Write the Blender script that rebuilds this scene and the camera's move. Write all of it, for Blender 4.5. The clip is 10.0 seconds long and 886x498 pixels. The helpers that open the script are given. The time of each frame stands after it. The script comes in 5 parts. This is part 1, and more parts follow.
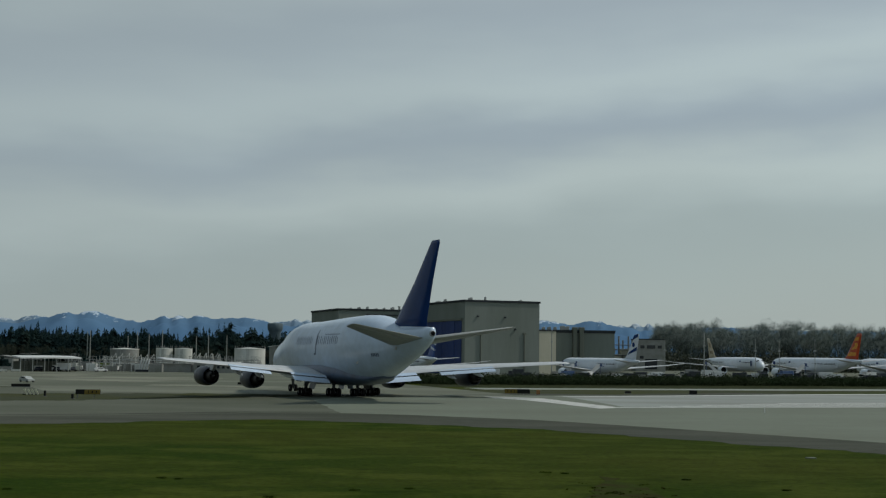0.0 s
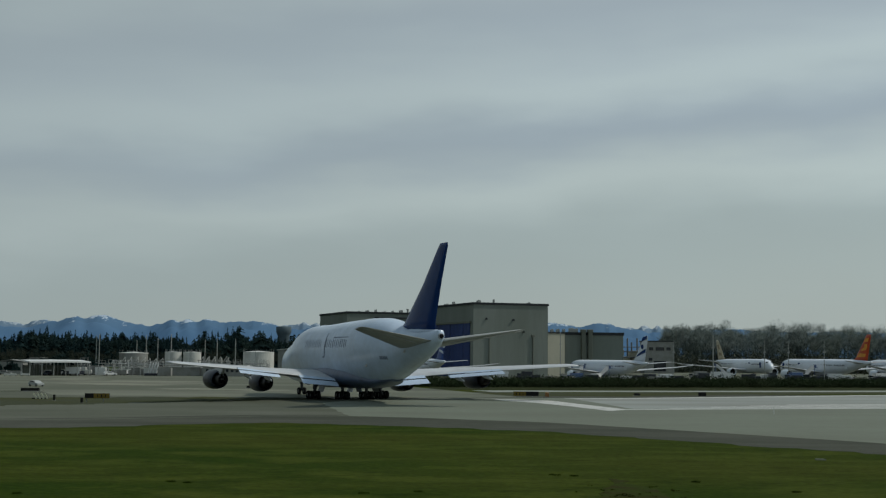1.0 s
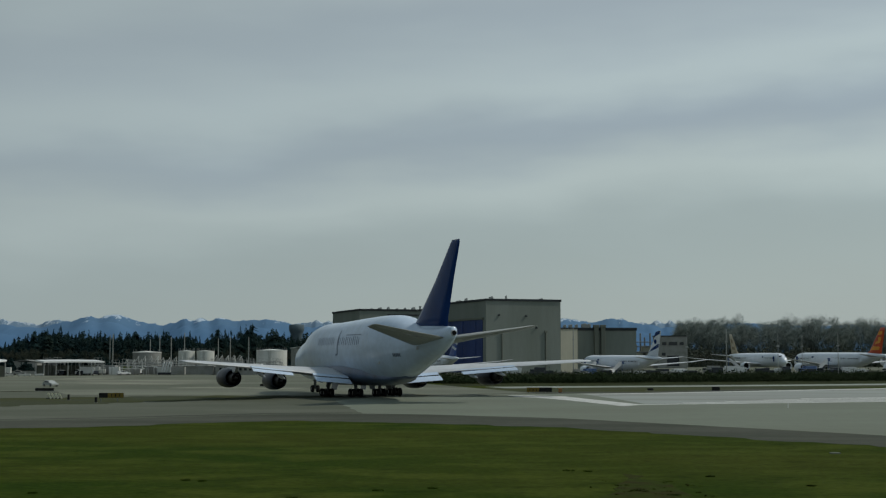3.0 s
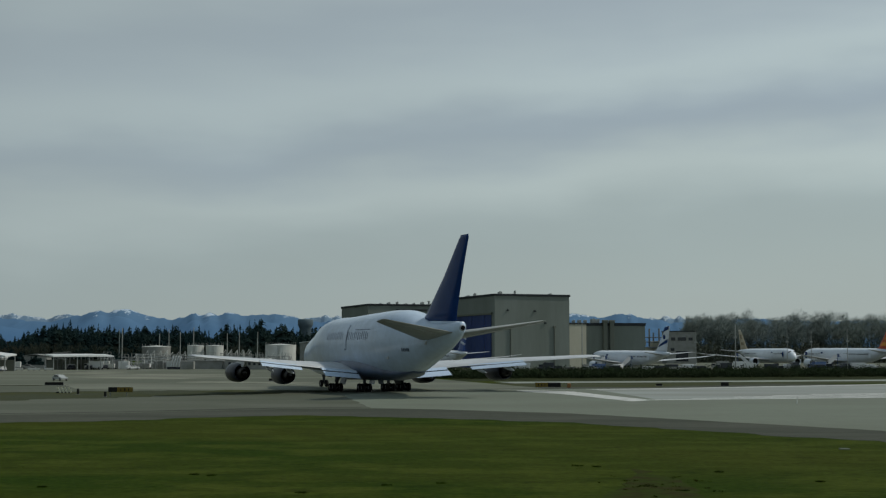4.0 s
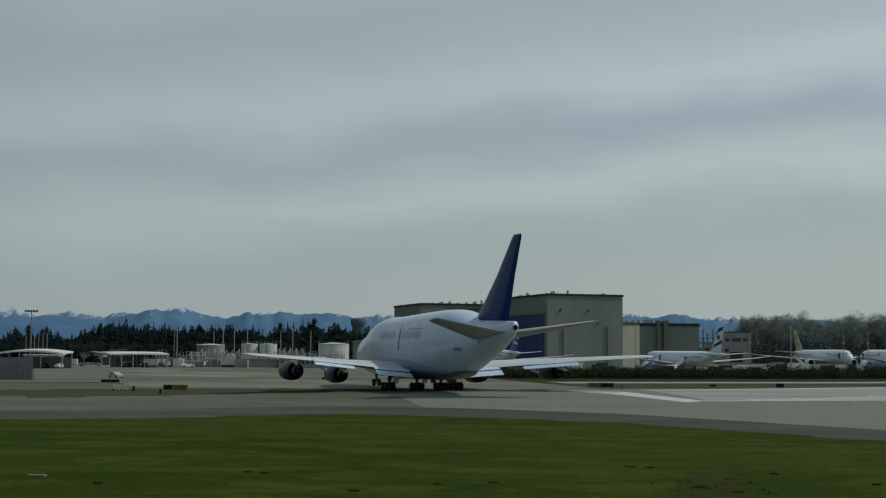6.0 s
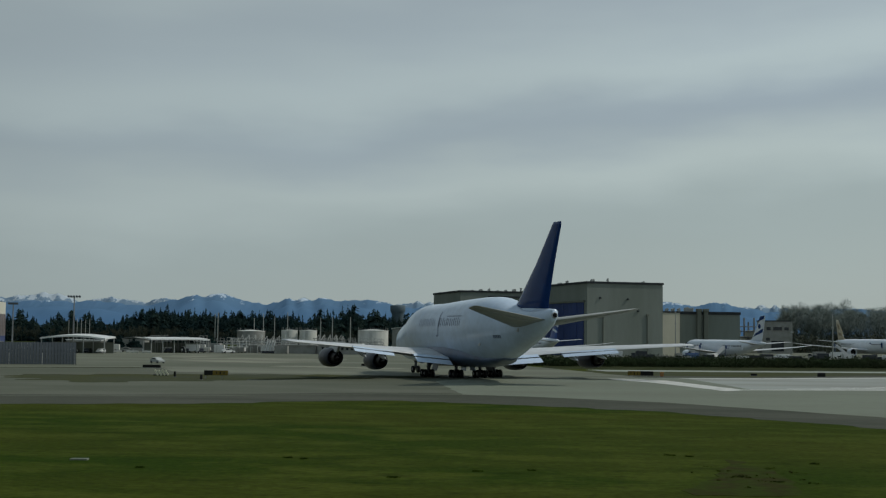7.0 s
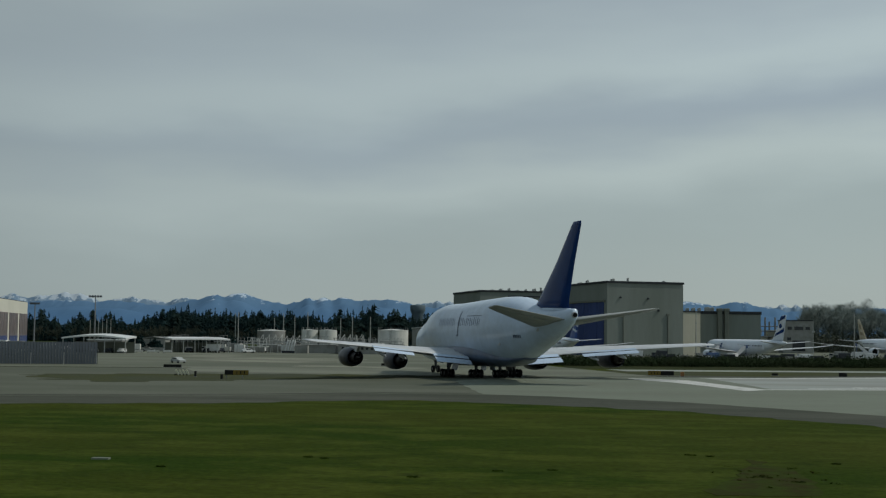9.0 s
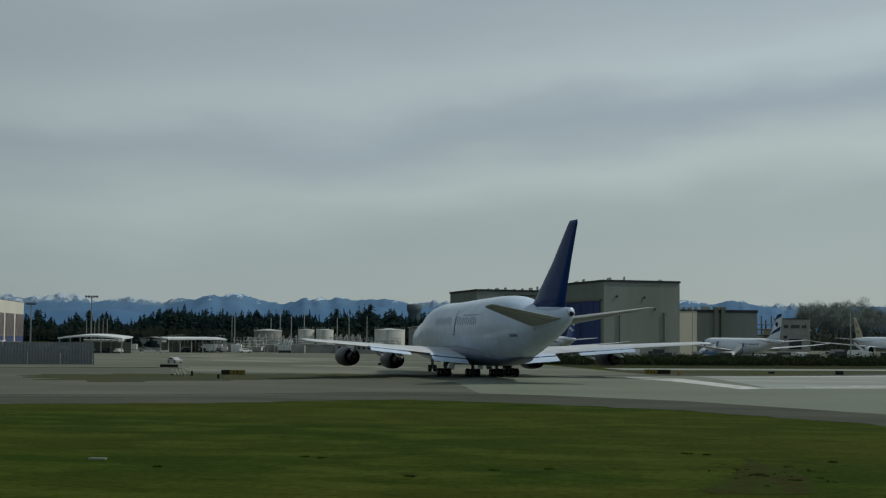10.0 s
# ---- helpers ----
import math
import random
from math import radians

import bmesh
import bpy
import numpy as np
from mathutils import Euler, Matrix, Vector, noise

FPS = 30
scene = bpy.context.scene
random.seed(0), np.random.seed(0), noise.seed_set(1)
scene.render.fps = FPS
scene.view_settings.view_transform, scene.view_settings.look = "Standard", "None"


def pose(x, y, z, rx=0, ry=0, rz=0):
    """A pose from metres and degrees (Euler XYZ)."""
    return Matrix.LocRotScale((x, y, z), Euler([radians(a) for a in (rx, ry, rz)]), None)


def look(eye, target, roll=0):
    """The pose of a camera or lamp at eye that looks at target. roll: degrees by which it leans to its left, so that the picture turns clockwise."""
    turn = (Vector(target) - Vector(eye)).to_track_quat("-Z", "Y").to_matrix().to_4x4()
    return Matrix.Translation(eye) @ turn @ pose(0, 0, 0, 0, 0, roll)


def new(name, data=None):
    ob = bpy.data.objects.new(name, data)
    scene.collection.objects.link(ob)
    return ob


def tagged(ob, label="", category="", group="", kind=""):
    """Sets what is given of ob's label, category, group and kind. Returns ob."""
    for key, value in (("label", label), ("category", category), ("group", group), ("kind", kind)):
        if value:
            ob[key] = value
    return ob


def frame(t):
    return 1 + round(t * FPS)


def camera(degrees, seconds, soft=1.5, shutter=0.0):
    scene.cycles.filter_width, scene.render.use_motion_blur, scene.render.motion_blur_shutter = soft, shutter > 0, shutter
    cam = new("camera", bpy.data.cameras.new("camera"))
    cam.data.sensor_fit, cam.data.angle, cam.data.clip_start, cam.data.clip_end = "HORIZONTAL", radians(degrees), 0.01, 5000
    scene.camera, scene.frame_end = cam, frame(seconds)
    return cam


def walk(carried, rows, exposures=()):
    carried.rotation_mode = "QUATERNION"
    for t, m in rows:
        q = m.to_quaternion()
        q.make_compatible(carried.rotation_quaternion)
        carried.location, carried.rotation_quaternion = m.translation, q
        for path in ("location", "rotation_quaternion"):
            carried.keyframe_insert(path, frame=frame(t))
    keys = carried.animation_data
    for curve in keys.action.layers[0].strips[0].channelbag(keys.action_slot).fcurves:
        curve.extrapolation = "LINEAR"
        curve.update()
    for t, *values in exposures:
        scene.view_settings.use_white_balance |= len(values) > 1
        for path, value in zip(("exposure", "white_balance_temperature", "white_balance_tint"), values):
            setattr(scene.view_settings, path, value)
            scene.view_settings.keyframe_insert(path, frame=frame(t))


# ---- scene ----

EYE = (0.0, 0.0, 6.2)
cam = camera(35.96, 10.0, soft=1.25)
TURNS = [
    (0.0, 0.000, 4.500, -0.700), (0.5, 0.244, 4.528, -0.611), (1.0, 0.360, 4.609, -0.494), (1.5, 0.555, 4.618, -0.346),
    (2.0, 0.653, 4.565, -0.075), (2.5, 0.782, 4.557, -0.031), (4.0, 1.265, 4.258, -0.101), (4.5, 1.520, 4.288, -0.282),
    (5.0, 1.716, 4.326, -0.172), (5.5, 2.572, 4.323, -0.232), (6.0, 3.461, 4.226, -0.396), (7.5, 5.504, 3.521, -0.740),
    (8.0, 5.574, 3.512, -0.699), (8.5, 5.805, 3.656, -0.710), (9.0, 5.939, 3.654, -0.708), (9.5, 5.702, 3.621, -0.683),
    (10.0, 5.798, 3.625, -0.552)]
walk(cam, [(t, pose(*EYE, 90 + pitch, roll, yaw)) for t, yaw, pitch, roll in TURNS])

# ---- world and sun ----
SUN_EL, SUN_AZ = 48.0, 82.0   # azimuth clockwise from +y
world = bpy.data.worlds.new("overcast_sky")
scene.world = world
world.use_nodes = True
wt = world.node_tree
wt.nodes.clear()


def wnode(kind, **kw):
    n = wt.nodes.new(kind)
    for k, v in kw.items():
        n.inputs[k].default_value = v
    return n


def wmath(op, a, b):
    n = wt.nodes.new("ShaderNodeMath")
    n.operation = op
    for i, v in enumerate((a, b)):
        if isinstance(v, (int, float)):
            n.inputs[i].default_value = v
        else:
            wt.links.new(v, n.inputs[i])
    return n.outputs[0]


sky = wt.nodes.new("ShaderNodeTexSky")
sky.sky_type, sky.sun_disc = "NISHITA", False
sky.sun_elevation, sky.sun_rotation = radians(SUN_EL), radians(SUN_AZ)
bg_sky = wnode("ShaderNodeBackground", Strength=0.08)
wt.links.new(sky.outputs[0], bg_sky.inputs[0])
tc = wt.nodes.new("ShaderNodeTexCoord")
sep = wt.nodes.new("ShaderNodeSeparateXYZ")
wt.links.new(tc.outputs["Generated"], sep.inputs[0])
# cloud decks: long banks lying nearly level, leaning up towards +x, torn by noise
stretch = wt.nodes.new("ShaderNodeMapping")
stretch.inputs["Scale"].default_value = (2.2, 2.2, 13.0)
wt.links.new(tc.outputs["Generated"], stretch.inputs[0])
warp = wnode("ShaderNodeTexNoise", Scale=1.0, Detail=4.0, Roughness=0.5)
wt.links.new(stretch.outputs[0], warp.inputs["Vector"])
fine_map = wt.nodes.new("ShaderNodeMapping")
fine_map.inputs["Scale"].default_value = (5.5, 5.5, 17.0)
fine_map.inputs["Rotation"].default_value = (0, radians(4), 0)
wt.links.new(tc.outputs["Generated"], fine_map.inputs[0])
wisps = wnode("ShaderNodeTexNoise", Scale=1.0, Detail=4.0, Roughness=0.5)
wt.links.new(fine_map.outputs[0], wisps.inputs["Vector"])
lean = wmath("MULTIPLY", sep.outputs["X"], -0.085)
level = wmath("ADD", sep.outputs["Z"], lean)
torn = wmath("MULTIPLY", wmath("SUBTRACT", warp.outputs["Fac"], 0.5), 0.062)
torn2 = wmath("MULTIPLY", wmath("SUBTRACT", wisps.outputs["Fac"], 0.5), 0.055)
level = wmath("ADD", wmath("ADD", level, torn), torn2)
ramp = wt.nodes.new("ShaderNodeValToRGB")
ramp.color_ramp.interpolation = "B_SPLINE"
LIGHT, DARK = (0.428, 0.503, 0.497, 1), (0.256, 0.318, 0.378, 1)
banks = [(0.0, (0.345, 0.398, 0.388, 1)), (0.04, (0.342, 0.405, 0.398, 1)), (0.085, (0.315, 0.382, 0.385, 1)), (0.118, LIGHT), (0.134, LIGHT), (0.157, DARK), (0.182, (0.430, 0.512, 0.520, 1)), (0.205, (0.430, 0.512, 0.525, 1)),
         (0.238, (0.285, 0.345, 0.398, 1)), (0.275, LIGHT), (0.42, (0.21, 0.285, 0.34, 1)), (1.0, (0.105, 0.165, 0.235, 1))]
els = ramp.color_ramp.elements
els[0].position, els[0].color = banks[0]
els[1].position, els[1].color = banks[-1]
for p, c in banks[1:-1]:
    e = els.new(p)
    e.color = c
wt.links.new(level, ramp.inputs[0])
bg_cloud = wnode("ShaderNodeBackground", Strength=1.0)
veil = wt.nodes.new("ShaderNodeMix")
veil.data_type = "RGBA"
veil.clamp_factor = True
veil.inputs["B"].default_value = (0.355, 0.425, 0.438, 1)
wt.links.new(wmath("ADD", wmath("MULTIPLY", sep.outputs["X"], -0.95), 0.10), veil.inputs["Factor"])
wt.links.new(ramp.outputs[0], veil.inputs["A"])
wt.links.new(veil.outputs["Result"], bg_cloud.inputs[0])
# the deck is thinner, so brighter, towards the sun
thin = wmath("ADD", wmath("MULTIPLY", sep.outputs["X"], 0.24), 0.985)
# extra dimming of the unseen sky towards -x, added to darken the freighter's flank
unseen_dim = wmath("MULTIPLY", wmath("MINIMUM", wmath("ADD", sep.outputs["X"], 0.30), 0.0), 0.42)
mottle = wmath("MULTIPLY", wmath("SUBTRACT", wisps.outputs["Fac"], 0.5), 0.12)
wt.links.new(wmath("ADD", wmath("ADD", thin, unseen_dim), mottle), bg_cloud.inputs["Strength"])
mixw = wnode("ShaderNodeMixShader", Fac=0.93)
wt.links.new(bg_sky.outputs[0], mixw.inputs[1])
wt.links.new(bg_cloud.outputs[0], mixw.inputs[2])
out = wt.nodes.new("ShaderNodeOutputWorld")
wt.links.new(mixw.outputs[0], out.inputs[0])

sun_data = bpy.data.lights.new("sun", "SUN")
sun_data.energy, sun_data.angle, sun_data.color = 2.0, radians(2.5), (1.0, 0.965, 0.87)
sun = new("sun", sun_data)
a, e = radians(SUN_AZ), radians(SUN_EL)
sun.matrix_world = look((0, 0, 0), (-math.sin(a) * math.cos(e), -math.cos(a) * math.cos(e), -math.sin(e)))


# ---- materials ----
def surface(name, base, rough=0.6, metal=0.0, var=0.15, scale=0.5, fine=8.0, bump=0.0, alt=None, amount=0.5, squash=(1, 1, 1), random_tint=0.0, spec=0.4):
    """A procedural surface: base colour worn towards alt at a large scale, grain at a fine one."""
    m = bpy.data.materials.new(name)
    m.use_nodes = True
    nt = m.node_tree
    b = nt.nodes["Principled BSDF"]
    b.inputs["Roughness"].default_value, b.inputs["Metallic"].default_value = rough, metal
    b.inputs["Specular IOR Level"].default_value = spec
    co = nt.nodes.new("ShaderNodeTexCoord")
    mp = nt.nodes.new("ShaderNodeMapping")
    mp.inputs["Scale"].default_value = squash
    nt.links.new(co.outputs["Object"], mp.inputs[0])
    big, small = nt.nodes.new("ShaderNodeTexNoise"), nt.nodes.new("ShaderNodeTexNoise")
    for n, s, d in ((big, scale, 5.0), (small, fine, 4.0)):
        n.inputs["Scale"].default_value, n.inputs["Detail"].default_value = s, d
        n.inputs["Roughness"].default_value = 0.6
        nt.links.new(mp.outputs[0], n.inputs["Vector"])
    alt = alt or tuple(c * (1 - 2 * var) for c in base)
    rng = nt.nodes.new("ShaderNodeMapRange")
    rng.inputs["From Min"].default_value, rng.inputs["From Max"].default_value = 0.62 - amount * 0.4, 0.78 - amount * 0.25
    nt.links.new(big.outputs["Fac"], rng.inputs["Value"])
    mix = nt.nodes.new("ShaderNodeMix")
    mix.data_type = "RGBA"
    mix.inputs["A"].default_value, mix.inputs["B"].default_value = (*base, 1), (*alt, 1)
    nt.links.new(rng.outputs["Result"], mix.inputs["Factor"])
    hsv = nt.nodes.new("ShaderNodeHueSaturation")
    nt.links.new(mix.outputs["Result"], hsv.inputs["Color"])
    grain = nt.nodes.new("ShaderNodeMapRange")
    grain.inputs["From Min"].default_value, grain.inputs["From Max"].default_value = 0.25, 0.75
    grain.inputs["To Min"].default_value, grain.inputs["To Max"].default_value = 1 - var, 1 + var
    nt.links.new(small.outputs["Fac"], grain.inputs["Value"])
    value = grain.outputs["Result"]
    if random_tint:
        info, geo = nt.nodes.new("ShaderNodeObjectInfo"), nt.nodes.new("ShaderNodeNewGeometry")
        add = nt.nodes.new("ShaderNodeMath")
        nt.links.new(geo.outputs["Random Per Island"], add.inputs[0])
        nt.links.new(info.outputs["Random"], add.inputs[1])
        rr = nt.nodes.new("ShaderNodeMapRange")
        rr.inputs["From Max"].default_value = 2.0
        rr.inputs["To Min"].default_value, rr.inputs["To Max"].default_value = 1 - random_tint, 1 + random_tint
        nt.links.new(add.outputs[0], rr.inputs["Value"])
        mul = nt.nodes.new("ShaderNodeMath")
        mul.operation = "MULTIPLY"
        nt.links.new(value, mul.inputs[0])
        nt.links.new(rr.outputs["Result"], mul.inputs[1])
        value = mul.outputs[0]
    nt.links.new(value, hsv.inputs["Value"])
    nt.links.new(hsv.outputs["Color"], b.inputs["Base Color"])
    if bump:
        bp = nt.nodes.new("ShaderNodeBump")
        bp.inputs["Strength"].default_value, bp.inputs["Distance"].default_value = 0.6, bump
        nt.links.new(small.outputs["Fac"], bp.inputs["Height"])
        nt.links.new(bp.outputs[0], b.inputs["Normal"])
    return m


M = {
    "grass": None,
    "blade": None,
    "weed": surface("dark_weeds", (0.026, 0.042, 0.005), 0.9, var=0.3, scale=0.4, random_tint=0.3, spec=0.03),
    "island": surface("dry_grass", (0.056, 0.063, 0.040), 0.95, var=0.25, scale=0.08, fine=1.4, alt=(0.055, 0.06, 0.02), spec=0.03),
    "rough": surface("rough_dark_grass", (0.036, 0.043, 0.017), 0.95, var=0.25, scale=0.1, fine=1.0, spec=0.03),
    "soil": surface("bare_brown_soil", (0.030, 0.024, 0.008), 0.95, var=0.3, scale=0.6, fine=2.0, alt=(0.028, 0.042, 0.005), amount=0.75, spec=0.03),
    "asphalt": surface("worn_asphalt", (0.084, 0.092, 0.065), 0.85, var=0.14, scale=0.06, fine=3.0, bump=0.01, alt=(0.113, 0.120, 0.091), squash=(0.5, 1, 1), spec=0.15),
    "shoulder": surface("dark_shoulder_asphalt", (0.052, 0.057, 0.042), 0.9, var=0.22, scale=0.10, fine=2.5, alt=(0.077, 0.080, 0.062), squash=(0.4, 1, 1), spec=0.1),
    "concrete": surface("runway_concrete", (0.157, 0.178, 0.136), 0.8, var=0.10, scale=0.05, fine=1.6, bump=0.01, alt=(0.136, 0.149, 0.112), squash=(0.5, 1, 1), spec=0.2),
    "apron": surface("apron_concrete", (0.102, 0.111, 0.079), 0.8, var=0.12, scale=0.03, fine=0.9, alt=(0.172, 0.180, 0.137), squash=(0.3, 1, 1), spec=0.15),
    "bright_apron": surface("worn_pale_apron", (0.225, 0.226, 0.176), 0.85, var=0.12, scale=0.06, fine=1.0, alt=(0.13, 0.138, 0.104), squash=(0.4, 1, 1), amount=0.6, spec=0.1),
    "threshold": surface("worn_white_paint", (0.58, 0.58, 0.55), 0.7, var=0.12, scale=0.6, fine=4, alt=(0.36, 0.365, 0.34)),
    "bright_concrete": surface("pale_new_concrete", (0.275, 0.30, 0.275), 0.75, var=0.1, scale=0.08, fine=1.5, alt=(0.215, 0.22, 0.198), squash=(0.12, 1, 1), spec=0.25),
    "white": surface("white_aircraft_paint", (0.505, 0.615, 0.75), 0.22, var=0.06, scale=0.25, fine=1.2, alt=(0.46, 0.55, 0.66), amount=0.6),
    "jet_white": surface("clean_white_jet_paint", (0.68, 0.73, 0.79), 0.22, var=0.03, scale=0.25, fine=1.2, alt=(0.64, 0.68, 0.73)),
    "grey_paint": surface("grey_wing_paint", (0.52, 0.54, 0.55), 0.35, var=0.05, scale=0.4, fine=2.0, alt=(0.44, 0.45, 0.46)),
    "belly": surface("bare_grey_belly", (0.34, 0.36, 0.38), 0.4, var=0.06, scale=0.4),
    "navy": surface("navy_blue_paint", (0.010, 0.040, 0.150), 0.25, var=0.05, scale=0.3, alt=(0.008, 0.032, 0.125), spec=0.09),
    "pale_letter": surface("faded_blue_lettering", (0.25, 0.31, 0.43), 0.4, var=0.05),
    "letter": surface("slate_blue_lettering", (0.14, 0.18, 0.27), 0.4, var=0.05),
    "cowl": surface("dark_engine_cowl", (0.030, 0.035, 0.050), 0.38, var=0.15, scale=0.8, spec=0.2),
    "nozzle": surface("burnt_metal", (0.055, 0.052, 0.05), 0.5, 0.6, var=0.15, scale=2),
    "black": surface("black_duct", (0.012, 0.012, 0.013), 0.7, var=0.1, spec=0.05),
    "tyre": surface("black_rubber", (0.016, 0.016, 0.017), 0.85, var=0.15, scale=3, spec=0.1),
    "gear_steel": surface("dark_gear_steel", (0.085, 0.09, 0.095), 0.5, 0.4, var=0.12, scale=1.5),
    "steel": surface("grey_steel", (0.22, 0.23, 0.24), 0.45, 0.6, var=0.1, scale=1.5),
    "pole": surface("galvanised_pole", (0.33, 0.345, 0.33), 0.5, 0.3, var=0.08, scale=1.0),
    "glass": surface("dark_window_glass", (0.02, 0.025, 0.03), 0.08, var=0.05),
    "hangar": surface("beige_hangar_cladding", (0.200, 0.224, 0.202), 0.65, var=0.05, scale=0.07, fine=0.8, alt=(0.172, 0.194, 0.170), squash=(1, 1, 0.15), spec=0.15),
    "hangar_dark": surface("olive_hangar_cladding", (0.165, 0.178, 0.15), 0.65, var=0.05, scale=0.05, fine=0.8, alt=(0.145, 0.155, 0.13), squash=(1, 1, 0.15), spec=0.1),
    "cream": surface("cream_cladding", (0.42, 0.41, 0.33), 0.7, var=0.05, scale=0.1, fine=1.0, squash=(1, 1, 0.2)),
    "roof_dark": surface("dark_roof_trim", (0.045, 0.05, 0.055), 0.7, var=0.1, scale=0.3, spec=0.1),
    "blue_door": surface("blue_hangar_door", (0.035, 0.062, 0.19), 0.5, var=0.08, scale=0.2, fine=1.0, squash=(1, 1, 0.2), spec=0.15),
    "tank": surface("white_tank_paint", (0.60, 0.61, 0.58), 0.5, var=0.05, scale=0.3, fine=1.5, alt=(0.5, 0.5, 0.46), squash=(1, 1, 0.3)),
    "shed_roof": surface("white_metal_roof", (0.66, 0.67, 0.66), 0.45, var=0.05, scale=0.3),
    "shed_wall": surface("weathered_grey_wall", (0.26, 0.265, 0.25), 0.75, var=0.12, scale=0.4, alt=(0.2, 0.2, 0.18), spec=0.15),
    "fence": surface("galvanised_blast_fence", (0.055, 0.067, 0.077), 0.6, 0.15, var=0.10, scale=0.3, fine=3, random_tint=0.18, spec=0.2),
    # same fence steel with the shade between leaves put into its colour
    "fence_dark": surface("shaded_fence_steel", (0.030, 0.037, 0.043), 0.6, 0.2, var=0.1, scale=0.5, spec=0.15),
    "hall_white": surface("off_white_cladding", (0.62, 0.61, 0.53), 0.7, var=0.04, scale=0.1, fine=1.0, squash=(1, 1, 0.2), spec=0.2),
    # the freighter's belly shade is put into this fairing colour
    "fairing": surface("blue_grey_fairing_paint", (0.085, 0.12, 0.19), 0.35, var=0.08, scale=0.4, alt=(0.06, 0.08, 0.12)),
    "tail_grey": surface("dull_grey_tail_paint", (0.30, 0.315, 0.30), 0.45, var=0.06, scale=0.5, alt=(0.25, 0.26, 0.25)),
    "bay": surface("dim_bay_glazing", (0.13, 0.105, 0.115), 0.3, var=0.15, scale=0.2, fine=0.8, alt=(0.20, 0.15, 0.15)),
    "sign_yellow": surface("yellow_sign_face", (0.19, 0.135, 0.028), 0.6, var=0.12, scale=0.8, spec=0.15),
    "sign_black": surface("black_sign_face", (0.02, 0.02, 0.018), 0.7, var=0.12, scale=0.8, spec=0.1),
    "orange": surface("faded_orange_paint", (0.32, 0.15, 0.05), 0.6, var=0.1, scale=1),
    "stripe": surface("yellow_white_stripe", (0.62, 0.60, 0.44), 0.6, var=0.08, scale=1),
    "conifer": surface("dark_conifer_needles", (0.0115, 0.026, 0.028), 0.95, var=0.3, scale=0.02, fine=0.4, alt=(0.021, 0.034, 0.027), random_tint=0.22, spec=0.02),
    "bare": surface("bare_winter_twigs", (0.150, 0.182, 0.170), 0.95, var=0.25, scale=0.02, fine=0.5, alt=(0.115, 0.140, 0.120), random_tint=0.25, spec=0.03),
    "thicket": surface("brown_green_thicket", (0.026, 0.035, 0.028), 0.95, var=0.3, scale=0.03, fine=0.4, alt=(0.042, 0.042, 0.031), random_tint=0.25, spec=0.02),
    "undergrowth": surface("dark_olive_undergrowth", (0.078, 0.092, 0.072), 0.95, var=0.3, scale=0.03, fine=0.4, alt=(0.100, 0.104, 0.080), random_tint=0.25, spec=0.02),
    "bark": surface("dark_bark", (0.06, 0.05, 0.04), 0.95, var=0.2, scale=0.5, spec=0.03),
    "brush": surface("dark_evergreen_brush", (0.028, 0.043, 0.020), 0.95, var=0.3, scale=0.12, fine=1.0, alt=(0.034, 0.044, 0.022), random_tint=0.12, spec=0.03),
    "mountain": None,
    "red": surface("red_orange_paint", (0.55, 0.075, 0.02), 0.35, var=0.08, scale=0.3),
    "gold": surface("golden_paint", (0.75, 0.33, 0.03), 0.35, var=0.06, scale=0.3),
    "tan": surface("tan_brown_paint", (0.30, 0.23, 0.14), 0.4, var=0.15, scale=0.8),
    "beige": surface("beige_tail_paint", (0.52, 0.46, 0.34), 0.4, var=0.10, scale=0.4, alt=(0.40, 0.33, 0.2)),
    "blue": surface("bright_blue_paint", (0.05, 0.10, 0.32), 0.35, var=0.06, scale=0.3),
    "car_white": surface("white_car_paint", (0.62, 0.63, 0.63), 0.25, var=0.03, scale=1),
    "car_grey": surface("pale_grey_car_paint", (0.38, 0.40, 0.39), 0.3, var=0.05, scale=1),
    "car_dark": surface("dark_car_paint", (0.03, 0.035, 0.045), 0.25, var=0.05, scale=1),
    "car_blue": surface("blue_vehicle_paint", (0.06, 0.11, 0.24), 0.35, var=0.05, scale=1),
    "tower_paint": surface("dull_blue_green_paint", (0.11, 0.15, 0.17), 0.7, var=0.1, scale=0.1, spec=0.1),
    "lamp_head": surface("dark_lamp_head", (0.05, 0.06, 0.07), 0.5, var=0.05),
}


